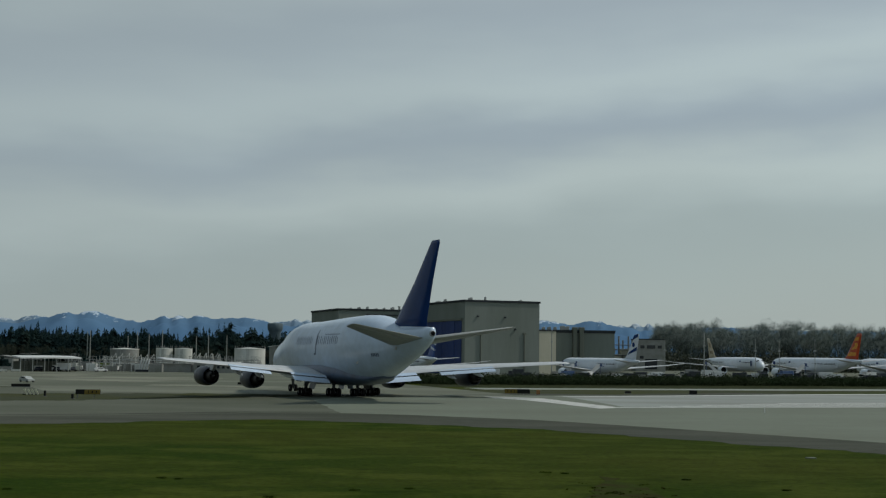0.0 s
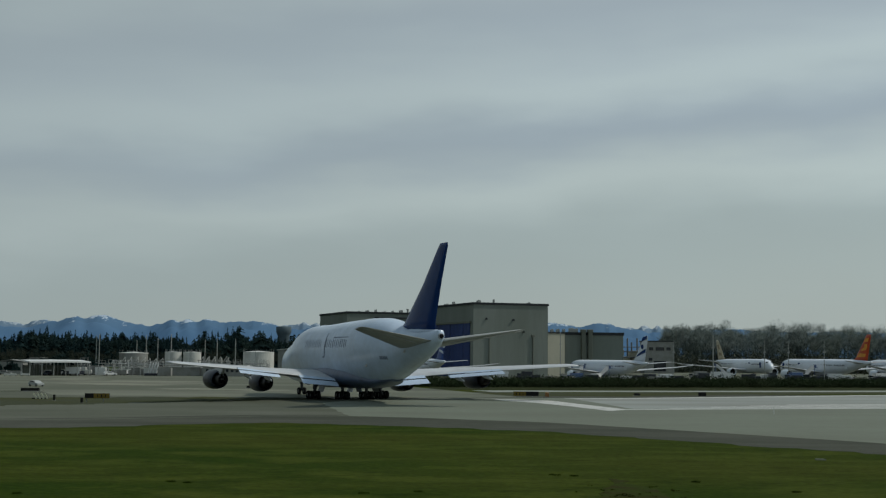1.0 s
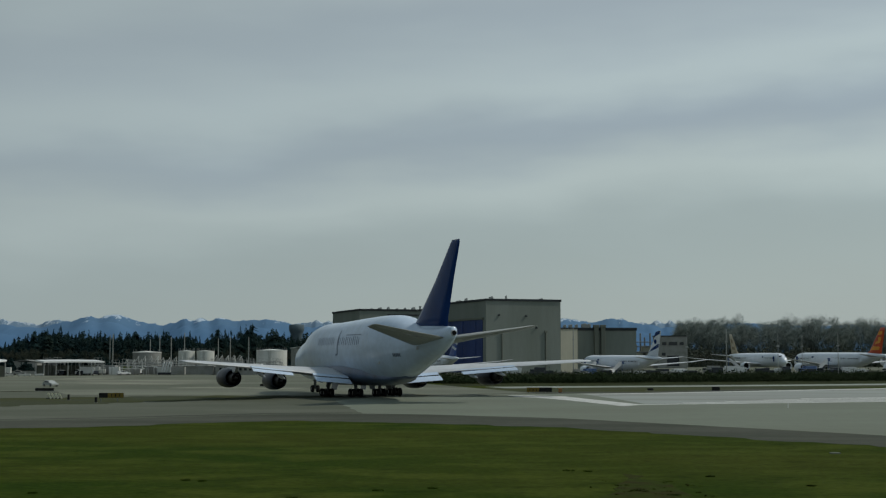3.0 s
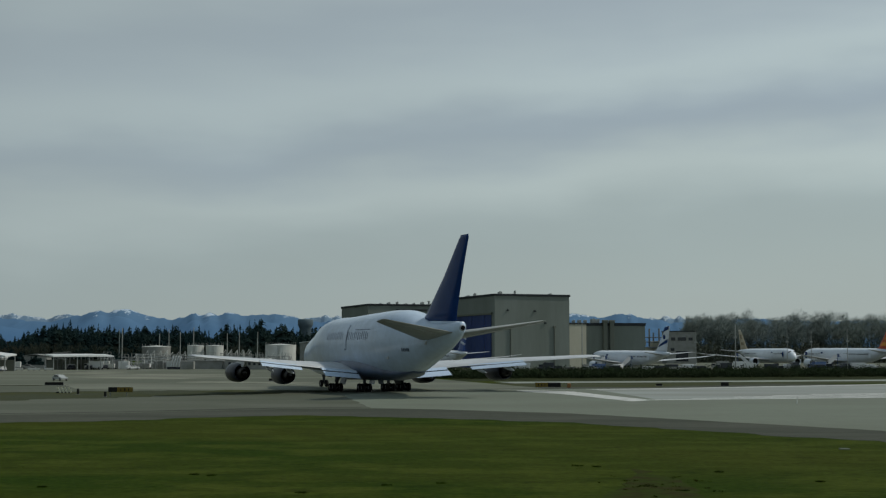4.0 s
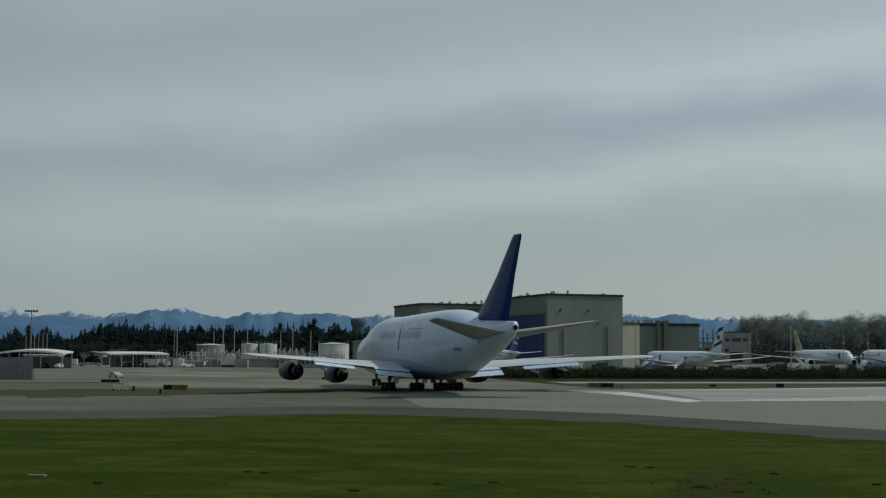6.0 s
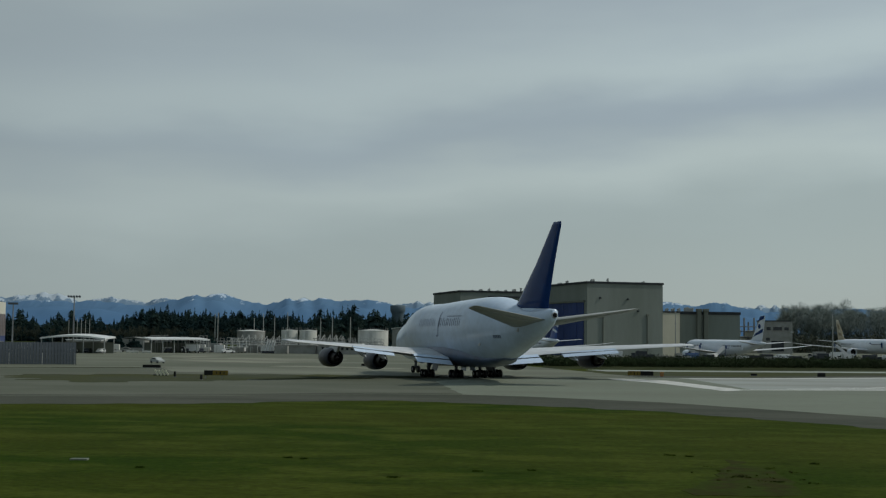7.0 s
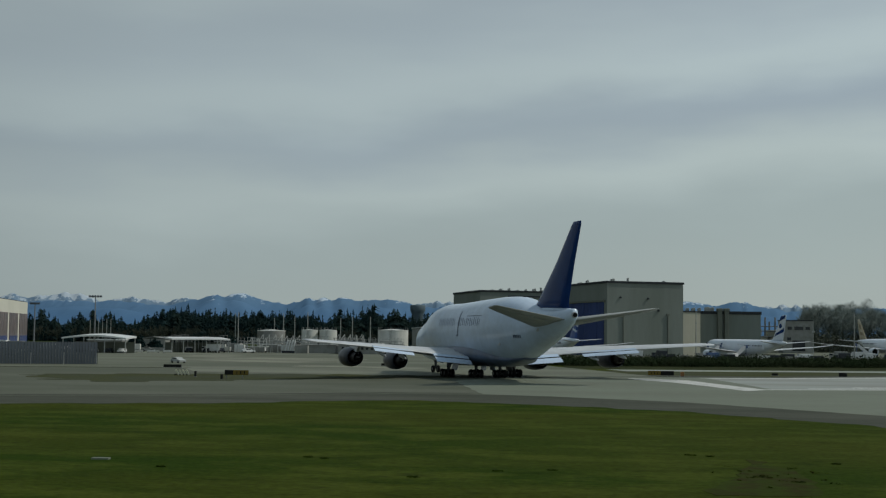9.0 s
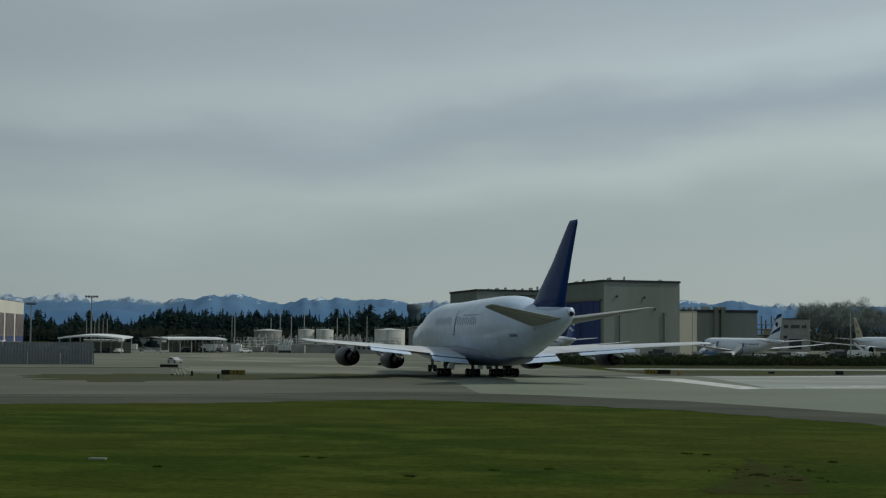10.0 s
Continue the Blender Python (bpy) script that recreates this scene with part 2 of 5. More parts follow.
def mountain_material(name, low_hazed_rock, high_hazed_rock, snow_white, snow_from, snow_to, grain):
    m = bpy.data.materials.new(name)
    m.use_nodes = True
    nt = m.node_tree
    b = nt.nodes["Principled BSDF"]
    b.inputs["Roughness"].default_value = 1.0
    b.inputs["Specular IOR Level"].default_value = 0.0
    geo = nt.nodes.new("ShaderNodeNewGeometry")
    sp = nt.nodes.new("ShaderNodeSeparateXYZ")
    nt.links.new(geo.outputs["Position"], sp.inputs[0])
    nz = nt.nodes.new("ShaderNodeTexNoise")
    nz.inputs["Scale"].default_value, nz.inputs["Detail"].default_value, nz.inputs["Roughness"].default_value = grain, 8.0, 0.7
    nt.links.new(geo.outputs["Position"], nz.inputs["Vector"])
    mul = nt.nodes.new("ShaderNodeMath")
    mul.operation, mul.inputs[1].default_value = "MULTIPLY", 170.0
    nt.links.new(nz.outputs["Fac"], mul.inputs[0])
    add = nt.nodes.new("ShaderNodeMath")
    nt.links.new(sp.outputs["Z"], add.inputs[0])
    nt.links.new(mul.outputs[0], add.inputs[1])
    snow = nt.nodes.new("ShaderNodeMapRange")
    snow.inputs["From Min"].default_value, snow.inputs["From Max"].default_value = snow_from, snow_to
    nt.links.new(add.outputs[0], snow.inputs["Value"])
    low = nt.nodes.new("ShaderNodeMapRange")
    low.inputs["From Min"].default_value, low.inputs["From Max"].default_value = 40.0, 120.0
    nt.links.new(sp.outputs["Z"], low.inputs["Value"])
    # distance haze is mixed into the rock colour itself, graded by height
    hazed_rock = nt.nodes.new("ShaderNodeMix")
    hazed_rock.data_type = "RGBA"
    hazed_rock.inputs["A"].default_value, hazed_rock.inputs["B"].default_value = (*low_hazed_rock, 1), (*high_hazed_rock, 1)
    nt.links.new(low.outputs["Result"], hazed_rock.inputs["Factor"])
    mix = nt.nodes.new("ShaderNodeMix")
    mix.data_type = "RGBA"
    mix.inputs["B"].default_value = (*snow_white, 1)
    nt.links.new(hazed_rock.outputs["Result"], mix.inputs["A"])
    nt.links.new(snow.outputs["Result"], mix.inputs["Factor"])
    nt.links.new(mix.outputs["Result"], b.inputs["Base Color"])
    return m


def grass_material(name, green, olive, straw):
    """Mown turf: broad olive and green drifts, paler straw patches a few steps wide, tufted grain."""
    m = bpy.data.materials.new(name)
    m.use_nodes = True
    nt = m.node_tree
    b = nt.nodes["Principled BSDF"]
    b.inputs["Roughness"].default_value = 0.95
    b.inputs["Specular IOR Level"].default_value = 0.02
    geo = nt.nodes.new("ShaderNodeNewGeometry")

    def field(scale, lo, hi, detail=4.0, rough=0.55, lengthen=1.0):
        mp = nt.nodes.new("ShaderNodeMapping")
        mp.inputs["Scale"].default_value = (scale * lengthen, scale, scale)
        nt.links.new(geo.outputs["Position"], mp.inputs[0])
        n = nt.nodes.new("ShaderNodeTexNoise")
        n.inputs["Scale"].default_value, n.inputs["Detail"].default_value, n.inputs["Roughness"].default_value = 1.0, detail, rough
        nt.links.new(mp.outputs[0], n.inputs["Vector"])
        r = nt.nodes.new("ShaderNodeMapRange")
        r.interpolation_type = "SMOOTHSTEP"
        r.inputs["From Min"].default_value, r.inputs["From Max"].default_value = lo, hi
        nt.links.new(n.outputs["Fac"], r.inputs["Value"])
        return r.outputs["Result"], n.outputs["Fac"]

    def mixed(fac, a, c, share=1.0):
        k = nt.nodes.new("ShaderNodeMath")
        k.operation, k.inputs[1].default_value = "MULTIPLY", share
        nt.links.new(fac, k.inputs[0])
        x = nt.nodes.new("ShaderNodeMix")
        x.data_type = "RGBA"
        for slot, v in (("A", a), ("B", c)):
            if isinstance(v, tuple):
                x.inputs[slot].default_value = (*v, 1)
            else:
                nt.links.new(v, x.inputs[slot])
        nt.links.new(k.outputs[0], x.inputs["Factor"])
        return x.outputs["Result"]

    drift, _ = field(0.035, 0.36, 0.62, 3.0, 0.5, 0.5)
    patch, _ = field(0.22, 0.44, 0.66, 5.0, 0.62, 0.6)
    dark, _ = field(0.5, 0.52, 0.74, 4.0, 0.6, 0.6)
    _, grain = field(2.2, 0.3, 0.7, 4.0, 0.65)
    col = mixed(drift, green, olive)
    col = mixed(patch, col, straw, 0.8)
    col = mixed(dark, col, tuple(c * 0.52 for c in green), 0.55)
    hsv = nt.nodes.new("ShaderNodeHueSaturation")
    nt.links.new(col, hsv.inputs["Color"])
    val = nt.nodes.new("ShaderNodeMapRange")
    val.inputs["From Min"].default_value, val.inputs["From Max"].default_value = 0.3, 0.7
    val.inputs["To Min"].default_value, val.inputs["To Max"].default_value = 0.70, 1.28
    nt.links.new(grain, val.inputs["Value"])
    nt.links.new(val.outputs["Result"], hsv.inputs["Value"])
    nt.links.new(hsv.outputs["Color"], b.inputs["Base Color"])
    bp = nt.nodes.new("ShaderNodeBump")
    bp.inputs["Strength"].default_value, bp.inputs["Distance"].default_value = 0.5, 0.05
    nt.links.new(grain, bp.inputs["Height"])
    nt.links.new(bp.outputs[0], b.inputs["Normal"])
    return m


# blue air haze put into both base colours, paler for the far range
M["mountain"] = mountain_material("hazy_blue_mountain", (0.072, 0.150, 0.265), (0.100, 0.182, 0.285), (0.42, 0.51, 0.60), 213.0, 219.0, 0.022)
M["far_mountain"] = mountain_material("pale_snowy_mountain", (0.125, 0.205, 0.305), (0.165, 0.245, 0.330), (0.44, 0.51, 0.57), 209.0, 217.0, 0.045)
M["grass"] = grass_material("mown_grass", (0.021, 0.041, 0.003), (0.039, 0.050, 0.006), (0.056, 0.071, 0.010))
M["blade"] = grass_material("grass_blades", (0.025, 0.049, 0.004), (0.044, 0.057, 0.007), (0.064, 0.080, 0.013))


# ---- building blocks ----
def part(name, bm, material, parent=None, label="", smooth=False):
    """Links a bmesh as one mesh object, under parent if there is one."""
    me = bpy.data.meshes.new(name)
    if smooth:
        for f in bm.faces:
            f.smooth = True
    bm.to_mesh(me)
    bm.free()
    me.materials.append(M[material])
    ob = new(name, me)
    if parent:
        ob.parent = parent
    if label:
        ob["label"] = label
    return ob


def again(ob, m, parent):
    """Another part on the same mesh."""
    o = new(ob.name.split(".")[0], ob.data)
    o.parent = parent
    o.matrix_basis = m
    if "label" in ob:
        o["label"] = ob["label"]
    return o


def raw(name, verts, faces, material, parent=None, smooth=False):
    me = bpy.data.meshes.new(name)
    me.from_pydata(verts, [], faces)
    me.update()
    me.materials.append(M[material])
    if smooth:
        me.polygons.foreach_set("use_smooth", [True] * len(me.polygons))
    ob = new(name, me)
    if parent:
        ob.parent = parent
    return ob


def box(bm, c, s, rz=0.0, bevel=0.0, rx=0.0, ry=0.0):
    r = bmesh.ops.create_cube(bm, size=1.0, matrix=pose(*c, rx, ry, rz) @ Matrix.Diagonal((*s, 1)))
    if bevel:
        es = list({e for v in r["verts"] for e in v.link_edges})
        bmesh.ops.bevel(bm, geom=es, offset=bevel, segments=2, profile=0.6, affect="EDGES")
    return bm


def tube(bm, a, b, r1, r2=None, n=10):
    """A tapered rod from a to b."""
    a, b = Vector(a), Vector(b)
    r2 = r1 if r2 is None else r2
    q = (b - a).to_track_quat("Z", "Y").to_matrix().to_4x4()
    bmesh.ops.create_cone(bm, cap_ends=True, segments=n, radius1=r1, radius2=r2, depth=(b - a).length,
                          matrix=Matrix.Translation((a + b) / 2) @ q)
    return bm


def lathe(bm, profile, m, n=28, close=False):
    """Turns (radius, height) pairs round the local z axis."""
    rings = []
    for r, h in profile:
        rings.append([bm.verts.new(m @ Vector((r * math.cos(2 * math.pi * i / n), r * math.sin(2 * math.pi * i / n), h))) for i in range(n)])
    for p, q in zip(rings, rings[1:]):
        for i in range(n):
            bm.faces.new((p[i], p[(i + 1) % n], q[(i + 1) % n], q[i]))
    if close:
        bm.faces.new(rings[0][::-1])
        bm.faces.new(rings[-1])
    return bm


def skin(bm, rings, caps=True):
    vs = [[bm.verts.new(p) for p in ring] for ring in rings]
    n = len(vs[0])
    for p, q in zip(vs, vs[1:]):
        for i in range(n):
            bm.faces.new((p[i], p[(i + 1) % n], q[(i + 1) % n], q[i]))
    if caps:
        bm.faces.new(vs[0][::-1])
        bm.faces.new(vs[-1])
    bmesh.ops.recalc_face_normals(bm, faces=bm.faces)
    return bm


class Heap:
    """Collects many small pieces into one mesh."""

    def __init__(self):
        self.v, self.f = [], []

    def add(self, verts, faces):
        n = len(self.v)
        self.v.extend(verts)
        self.f.extend(tuple(i + n for i in f) for f in faces)


def thing(name, m, label, category, group="", kind=""):
    ob = new(name)
    ob.matrix_basis = m
    return tagged(ob, label, category, group, kind)


def sheet(name, outline, z, material, parent=None, thick=0.05, ragged=0.0):
    """A flat slab of the given outline whose top lies at z; ragged: how far its edge wanders."""
    if ragged:
        fine = []
        for i, p in enumerate(outline):
            q = outline[(i + 1) % len(outline)]
            d = math.hypot(q[0] - p[0], q[1] - p[1])
            n = int(min(d, 160) / 1.5) + 1
            for k in range(n):
                x, y = p[0] + (q[0] - p[0]) * k / n, p[1] + (q[1] - p[1]) * k / n
                w = noise.fractal(Vector((x * 0.22, y * 0.22, z * 50)), 0.7, 2.1, 4) * ragged
                fine.append((x + w * (p[1] - q[1]) / d, y + w * (q[0] - p[0]) / d))
        outline = fine
    bm = bmesh.new()
    top = [bm.verts.new((x, y, z)) for x, y in outline]
    low = [bm.verts.new((x, y, z - thick)) for x, y in outline]
    bm.faces.new(top)
    bm.faces.new(low[::-1])
    for i in range(len(top)):
        j = (i + 1) % len(top)
        bm.faces.new((top[j], top[i], low[i], low[j]))
    bmesh.ops.recalc_face_normals(bm, faces=bm.faces)
    return part(name, bm, material, parent)


# ---- ground and pavements ----
DIP = -1.5


def ground_z(x, y):
    u = min(max((y - 375) / 50, 0), 1)
    v = min(max((x + 60) / 40, 0), 1)
    return DIP * u * u * (3 - 2 * u) * v * v * (3 - 2 * v)


xs = sorted(set([-4900, -3500, -2500, -1700, -1200, -800, -500, -350, -250] + list(range(-200, 260, 10)) + [300, 400, 550, 800, 1200, 1700, 2500, 3500, 4900]))
ys = sorted(set([-1500, -800, -400, -200, -100] + list(range(-50, 460, 10)) + [500, 600, 750, 950, 1300, 1800, 2500, 3500, 4900]))
verts = [(x, y, ground_z(x, y)) for y in ys for x in xs]
nx = len(xs)
faces = [(j * nx + i, j * nx + i + 1, (j + 1) * nx + i + 1, (j + 1) * nx + i) for j in range(len(ys) - 1) for i in range(nx - 1)]
tagged(raw("ground", verts, faces, "grass", smooth=True), "patchy green and brown mown airfield grass", "grass", kind="structure")

shoulder = sheet("pavement_shoulder", [(-260, -10), (-110, 76), (-49, 112.5), (-31, 121), (-17, 132), (-9, 128.5), (8, 119), (18, 107), (30, 92), (75, 30),
                                       (160, 30), (160, 260), (-260, 260)], 0.0075, "shoulder", ragged=1.6)
tagged(shoulder, "dark asphalt shoulder beside the taxiway", "pavement", kind="structure")
taxi = sheet("road_taxiway", [(-262, 12), (-120, 90), (-56, 126), (-36, 134), (-20, 145), (-11, 146.5), (-3.5, 145), (-3.5, 262), (-262, 262)], 0.0150, "asphalt", ragged=0.5)
tagged(taxi, "worn grey asphalt taxiway", "taxiway", kind="structure")
runway = sheet("road_runway", [(-11, 147), (-3.7, 144.5), (9.4, 136.5), (21, 122.3), (34, 105), (84, 38), (400, 240), (400, 395), (78, 262), (30, 229), (-10, 216), (-18, 190)], 0.0225, "concrete", ragged=0.35)
tagged(runway, "pale grey concrete runway end", "runway", kind="structure")
apron = sheet("pavement_apron", [(-262, 228), (-99, 226), (-72, 240), (-62, 214), (-20, 212), (12, 226), (-8, 300), (-50, 490), (-262, 490)], 0.0250, "apron")
verge = sheet("ground_verge", [(-8, 236), (30, 237), (60, 262), (140, 300), (400, 420), (400, 425), (140, 309), (60, 276), (6, 256)], 0.0100, "island")
tagged(verge, "dry grass verge beyond the runway", "grass", kind="structure")
verge2 = sheet("ground_far_verge", [(-4, 278), (60, 294), (140, 328), (400, 447), (400, 500), (140, 374), (-8, 374)], 0.0100, "rough")
tagged(verge2, "rough dark grass verge below the brush", "grass", kind="structure")
tagged(apron, "wide pale concrete apron with stained patches", "apron", kind="structure")
island = sheet("ground_island", [(-70, 171), (-58, 165), (-46, 178), (-37, 187), (-19, 210), (-38, 212), (-64, 201), (-78, 190)], 0.0325, "island", ragged=5.0)
tagged(island, "dry olive grass island between taxiways", "grass", kind="structure")
strip = sheet("pavement_far_taxiway", [(8, 262), (60, 280), (140, 312), (400, 430), (400, 445), (140, 326), (60, 292), (4, 274)], 0.0125, "bright_concrete")
tagged(strip, "narrow pale taxiway beyond the runway", "taxiway", kind="structure")
far_apron = sheet("pavement_far_apron", [(0, 440), (400, 440), (400, 800), (-120, 800), (-60, 470)], DIP + 0.06, "apron")
tagged(far_apron, "concrete aircraft parking apron", "apron", kind="structure")
for spot in ([(-84, 300), (-62, 292), (-52, 318), (-56, 345), (-80, 362), (-96, 335)], [(-110, 350), (-98, 345), (-92, 385), (-108, 400)], [(-60, 262), (-34, 256), (-30, 268), (-56, 272)]):
    worn = sheet("pavement_worn_patch", spot, 0.0325, "bright_apron", ragged=5.0)
    tagged(worn, "pale worn patch of apron concrete", "apron", kind="structure")
terrace = sheet("pavement_terrace", [(86, 452), (400, 452), (400, 790), (86, 790)], -0.40, "apron", thick=1.3)
tagged(terrace, "raised concrete terrace of the parking apron", "apron", kind="structure")


def ramp_z(x):
    return -0.40 if x > 86 else DIP + 0.06


bank = sheet("ground_fence_bank", [(-120, 214), (-99.3, 225), (-74.5, 237.6), (-70, 240), (-74.5, 241.5), (-99.3, 229.5), (-120, 219)], 0.0325, "rough", ragged=1.2)
tagged(bank, "thin strip of rough grass below the blast fence", "grass", kind="structure")
seam = sheet("trim_tar_seam", [(-200, 48), (-120, 91.5), (-56, 127.5), (-36, 135.5), (-20, 146.5), (-12, 148), (-12, 149.6), (-21, 148.4), (-37, 137), (-57, 129), (-120, 93.5), (-200, 50)], 0.0175, "shoulder", ragged=0.7)
tagged(seam, "dark tar seam along the taxiway edge", "marking", kind="structure")
soil = sheet("ground_bare_patch", [(5.2, 56), (8.8, 56.5), (10.1, 63), (10.0, 69), (8.9, 72.5), (7.6, 68), (6.4, 62)], 0.012, "soil", thick=0.03, ragged=0.9)
tagged(soil, "reddish brown bare patch in the grass", "soil", kind="structure")
bar = sheet("trim_threshold_bar", [(6.5, 214.5), (7.6, 208.5), (13.0, 196.5), (19.5, 169.5), (22.5, 173.6), (15.2, 209.5), (10.5, 214.0)], 0.0250, "threshold", ragged=0.25)
tagged(bar, "white painted runway bar", "marking", kind="structure")
pale = sheet("pavement_runway_strip", [(21, 204), (23.5, 174.5), (54.3, 185), (140, 215), (300, 272), (300, 345), (78, 260.5), (30, 227.3), (19, 221)], 0.0250, "bright_concrete")
tagged(pale, "paler concrete strip along the runway", "runway", kind="structure")
edge = sheet("trim_runway_edge", [(20, 220.5), (30, 224.5), (78, 257), (300, 340), (300, 345), (78, 260.8), (30, 227.6), (18, 222)], 0.0275, "threshold")
tagged(edge, "worn white painted runway edge stripe", "marking", kind="structure")
for n in (0, 1.2, 2.4, 3.6, 4.8):
    o = 4.6 * n
    line = sheet("trim_runway_line", [(22 + 1.2 * o, 173.5 + 1.1 * o), (140 + 1.2 * o, 214.5 + 1.5 * o), (140 + 1.2 * o, 216.6 + 1.5 * o), (22 + 1.2 * o, 175.0 + 1.1 * o)], 0.0275, "threshold")
    tagged(line, "worn white painted runway line", "marking", kind="structure")


# ---- aircraft ----
def smooth_stations(rows, step):
    rows = np.array(rows, float)
    s = np.arange(rows[0, 0], rows[-1, 0] + 1e-6, step)
    s = np.unique(np.concatenate([s, rows[:3, 0], rows[-2:, 0]]))
    cols = [s]
    for k in range(1, rows.shape[1]):
        t = np.gradient(rows[:, k], rows[:, 0])
        i = np.clip(np.searchsorted(rows[:, 0], s, side="right") - 1, 0, len(rows) - 2)
        h = rows[i + 1, 0] - rows[i, 0]
        u = (s - rows[i, 0]) / h
        cols.append((2 * u**3 - 3 * u**2 + 1) * rows[i, k] + (u**3 - 2 * u**2 + u) * h * t[i]
                    + (3 * u**2 - 2 * u**3) * rows[i + 1, k] + (u**3 - u**2) * h * t[i + 1])
    return np.stack(cols, 1)


def section_point(row, ang):
    """A point of a body's cross-section; ang 0 is its left side, 90 the top."""
    _, zb, zt, w, zm = row
    c, s = math.cos(ang), math.sin(ang)
    p = 0.88 if s > 0 else 1.0
    y = math.copysign(abs(c) ** p, c) * w
    z = zm + (math.copysign(abs(s) ** p, s)) * ((zt - zm) if s > 0 else (zm - zb))
    return y, z


def body_mesh(rows, s0, n=44):
    bm = bmesh.new()
    rings = []
    for row in rows:
        ring = []
        for i in range(n):
            y, z = section_point(row, 2 * math.pi * i / n)
            ring.append((-y, s0 - row[0], z))
        rings.append(ring)
    return skin(bm, rings)


FOIL = [(1.0, 0.004), (0.75, 0.045), (0.5, 0.072), (0.3, 0.078), (0.12, 0.055), (0.03, 0.028), (0.0, 0.0),
        (0.03, -0.018), (0.12, -0.032), (0.3, -0.042), (0.5, -0.036), (0.75, -0.018), (1.0, -0.004)]


def wing_mesh(sections, s0, side=1, upright=False, tilt=0.0):
    """sections: (s of leading edge, y, z, chord, thickness factor); upright: a fin, thickness across."""
    bm = bmesh.new()
    rings = []
    for s, y, z, chord, th in sections:
        ring = []
        for u, v in FOIL:
            if upright:
                k = len(ring)
                half = (FOIL[k][1] - FOIL[len(FOIL) - 1 - k][1]) / 2
                ring.append((half * chord * th, s0 - s - u * chord, z))
            else:
                ring.append((-side * y, s0 - s - u * chord, z + v * chord * th + (u - 0.5) * chord * tilt))
        rings.append(ring)
    return skin(bm, rings)


def wheel_meshes(r, w):
    bm = bmesh.new()
    turn = pose(0, 0, 0, 0, 90, 0)
    lathe(bm, [(r * 0.55, -w / 2), (r * 0.88, -w / 2), (r, -w / 4), (r, w / 4), (r * 0.88, w / 2), (r * 0.55, w / 2)], turn, 20)
    tyre = part("tyre", bm, "tyre")
    bm = bmesh.new()
    lathe(bm, [(0.02, -w * 0.40), (r * 0.35, -w * 0.40), (r * 0.56, -w * 0.30), (r * 0.56, w * 0.30), (r * 0.35, w * 0.40), (0.02, w * 0.40)], turn, 16, True)
    rim = part("rim", bm, "steel")
    return tyre, rim


def landing_gear(parent, name, x, y, top, axle_ys, half, r, w, lean=0.0):
    """A strut with wheels on its axles, as one part with its wheels under it."""
    bm = bmesh.new()
    tube(bm, (x + lean, y, top), (x, y, r + 0.1), 0.27, 0.22, 12)
    tube(bm, (x + lean, y + 1.6, top), (x, y, r + 0.9), 0.14, n=8)
    tube(bm, (x + lean * 1.6 - 0.5 * np.sign(x or 1), y, top), (x, y, r + 0.8), 0.12, n=8)
    if len(axle_ys) > 1:
        box(bm, (x, y, r), (0.24, axle_ys[-1] - axle_ys[0] + 0.5, 0.26), bevel=0.05)
    for ay in axle_ys:
        tube(bm, (x - half, y + ay, r), (x + half, y + ay, r), 0.07, n=8)
    gear = part(name, bm, "gear_steel", parent, "dark grey landing gear leg")
    for ay in axle_ys:
        for sx in (-1, 1):
            tyre, rim = wheel_meshes(r, w)
            for o in (tyre, rim):
                o.parent = gear
                o.location = (x + sx * half, y + ay, r)
    return gear


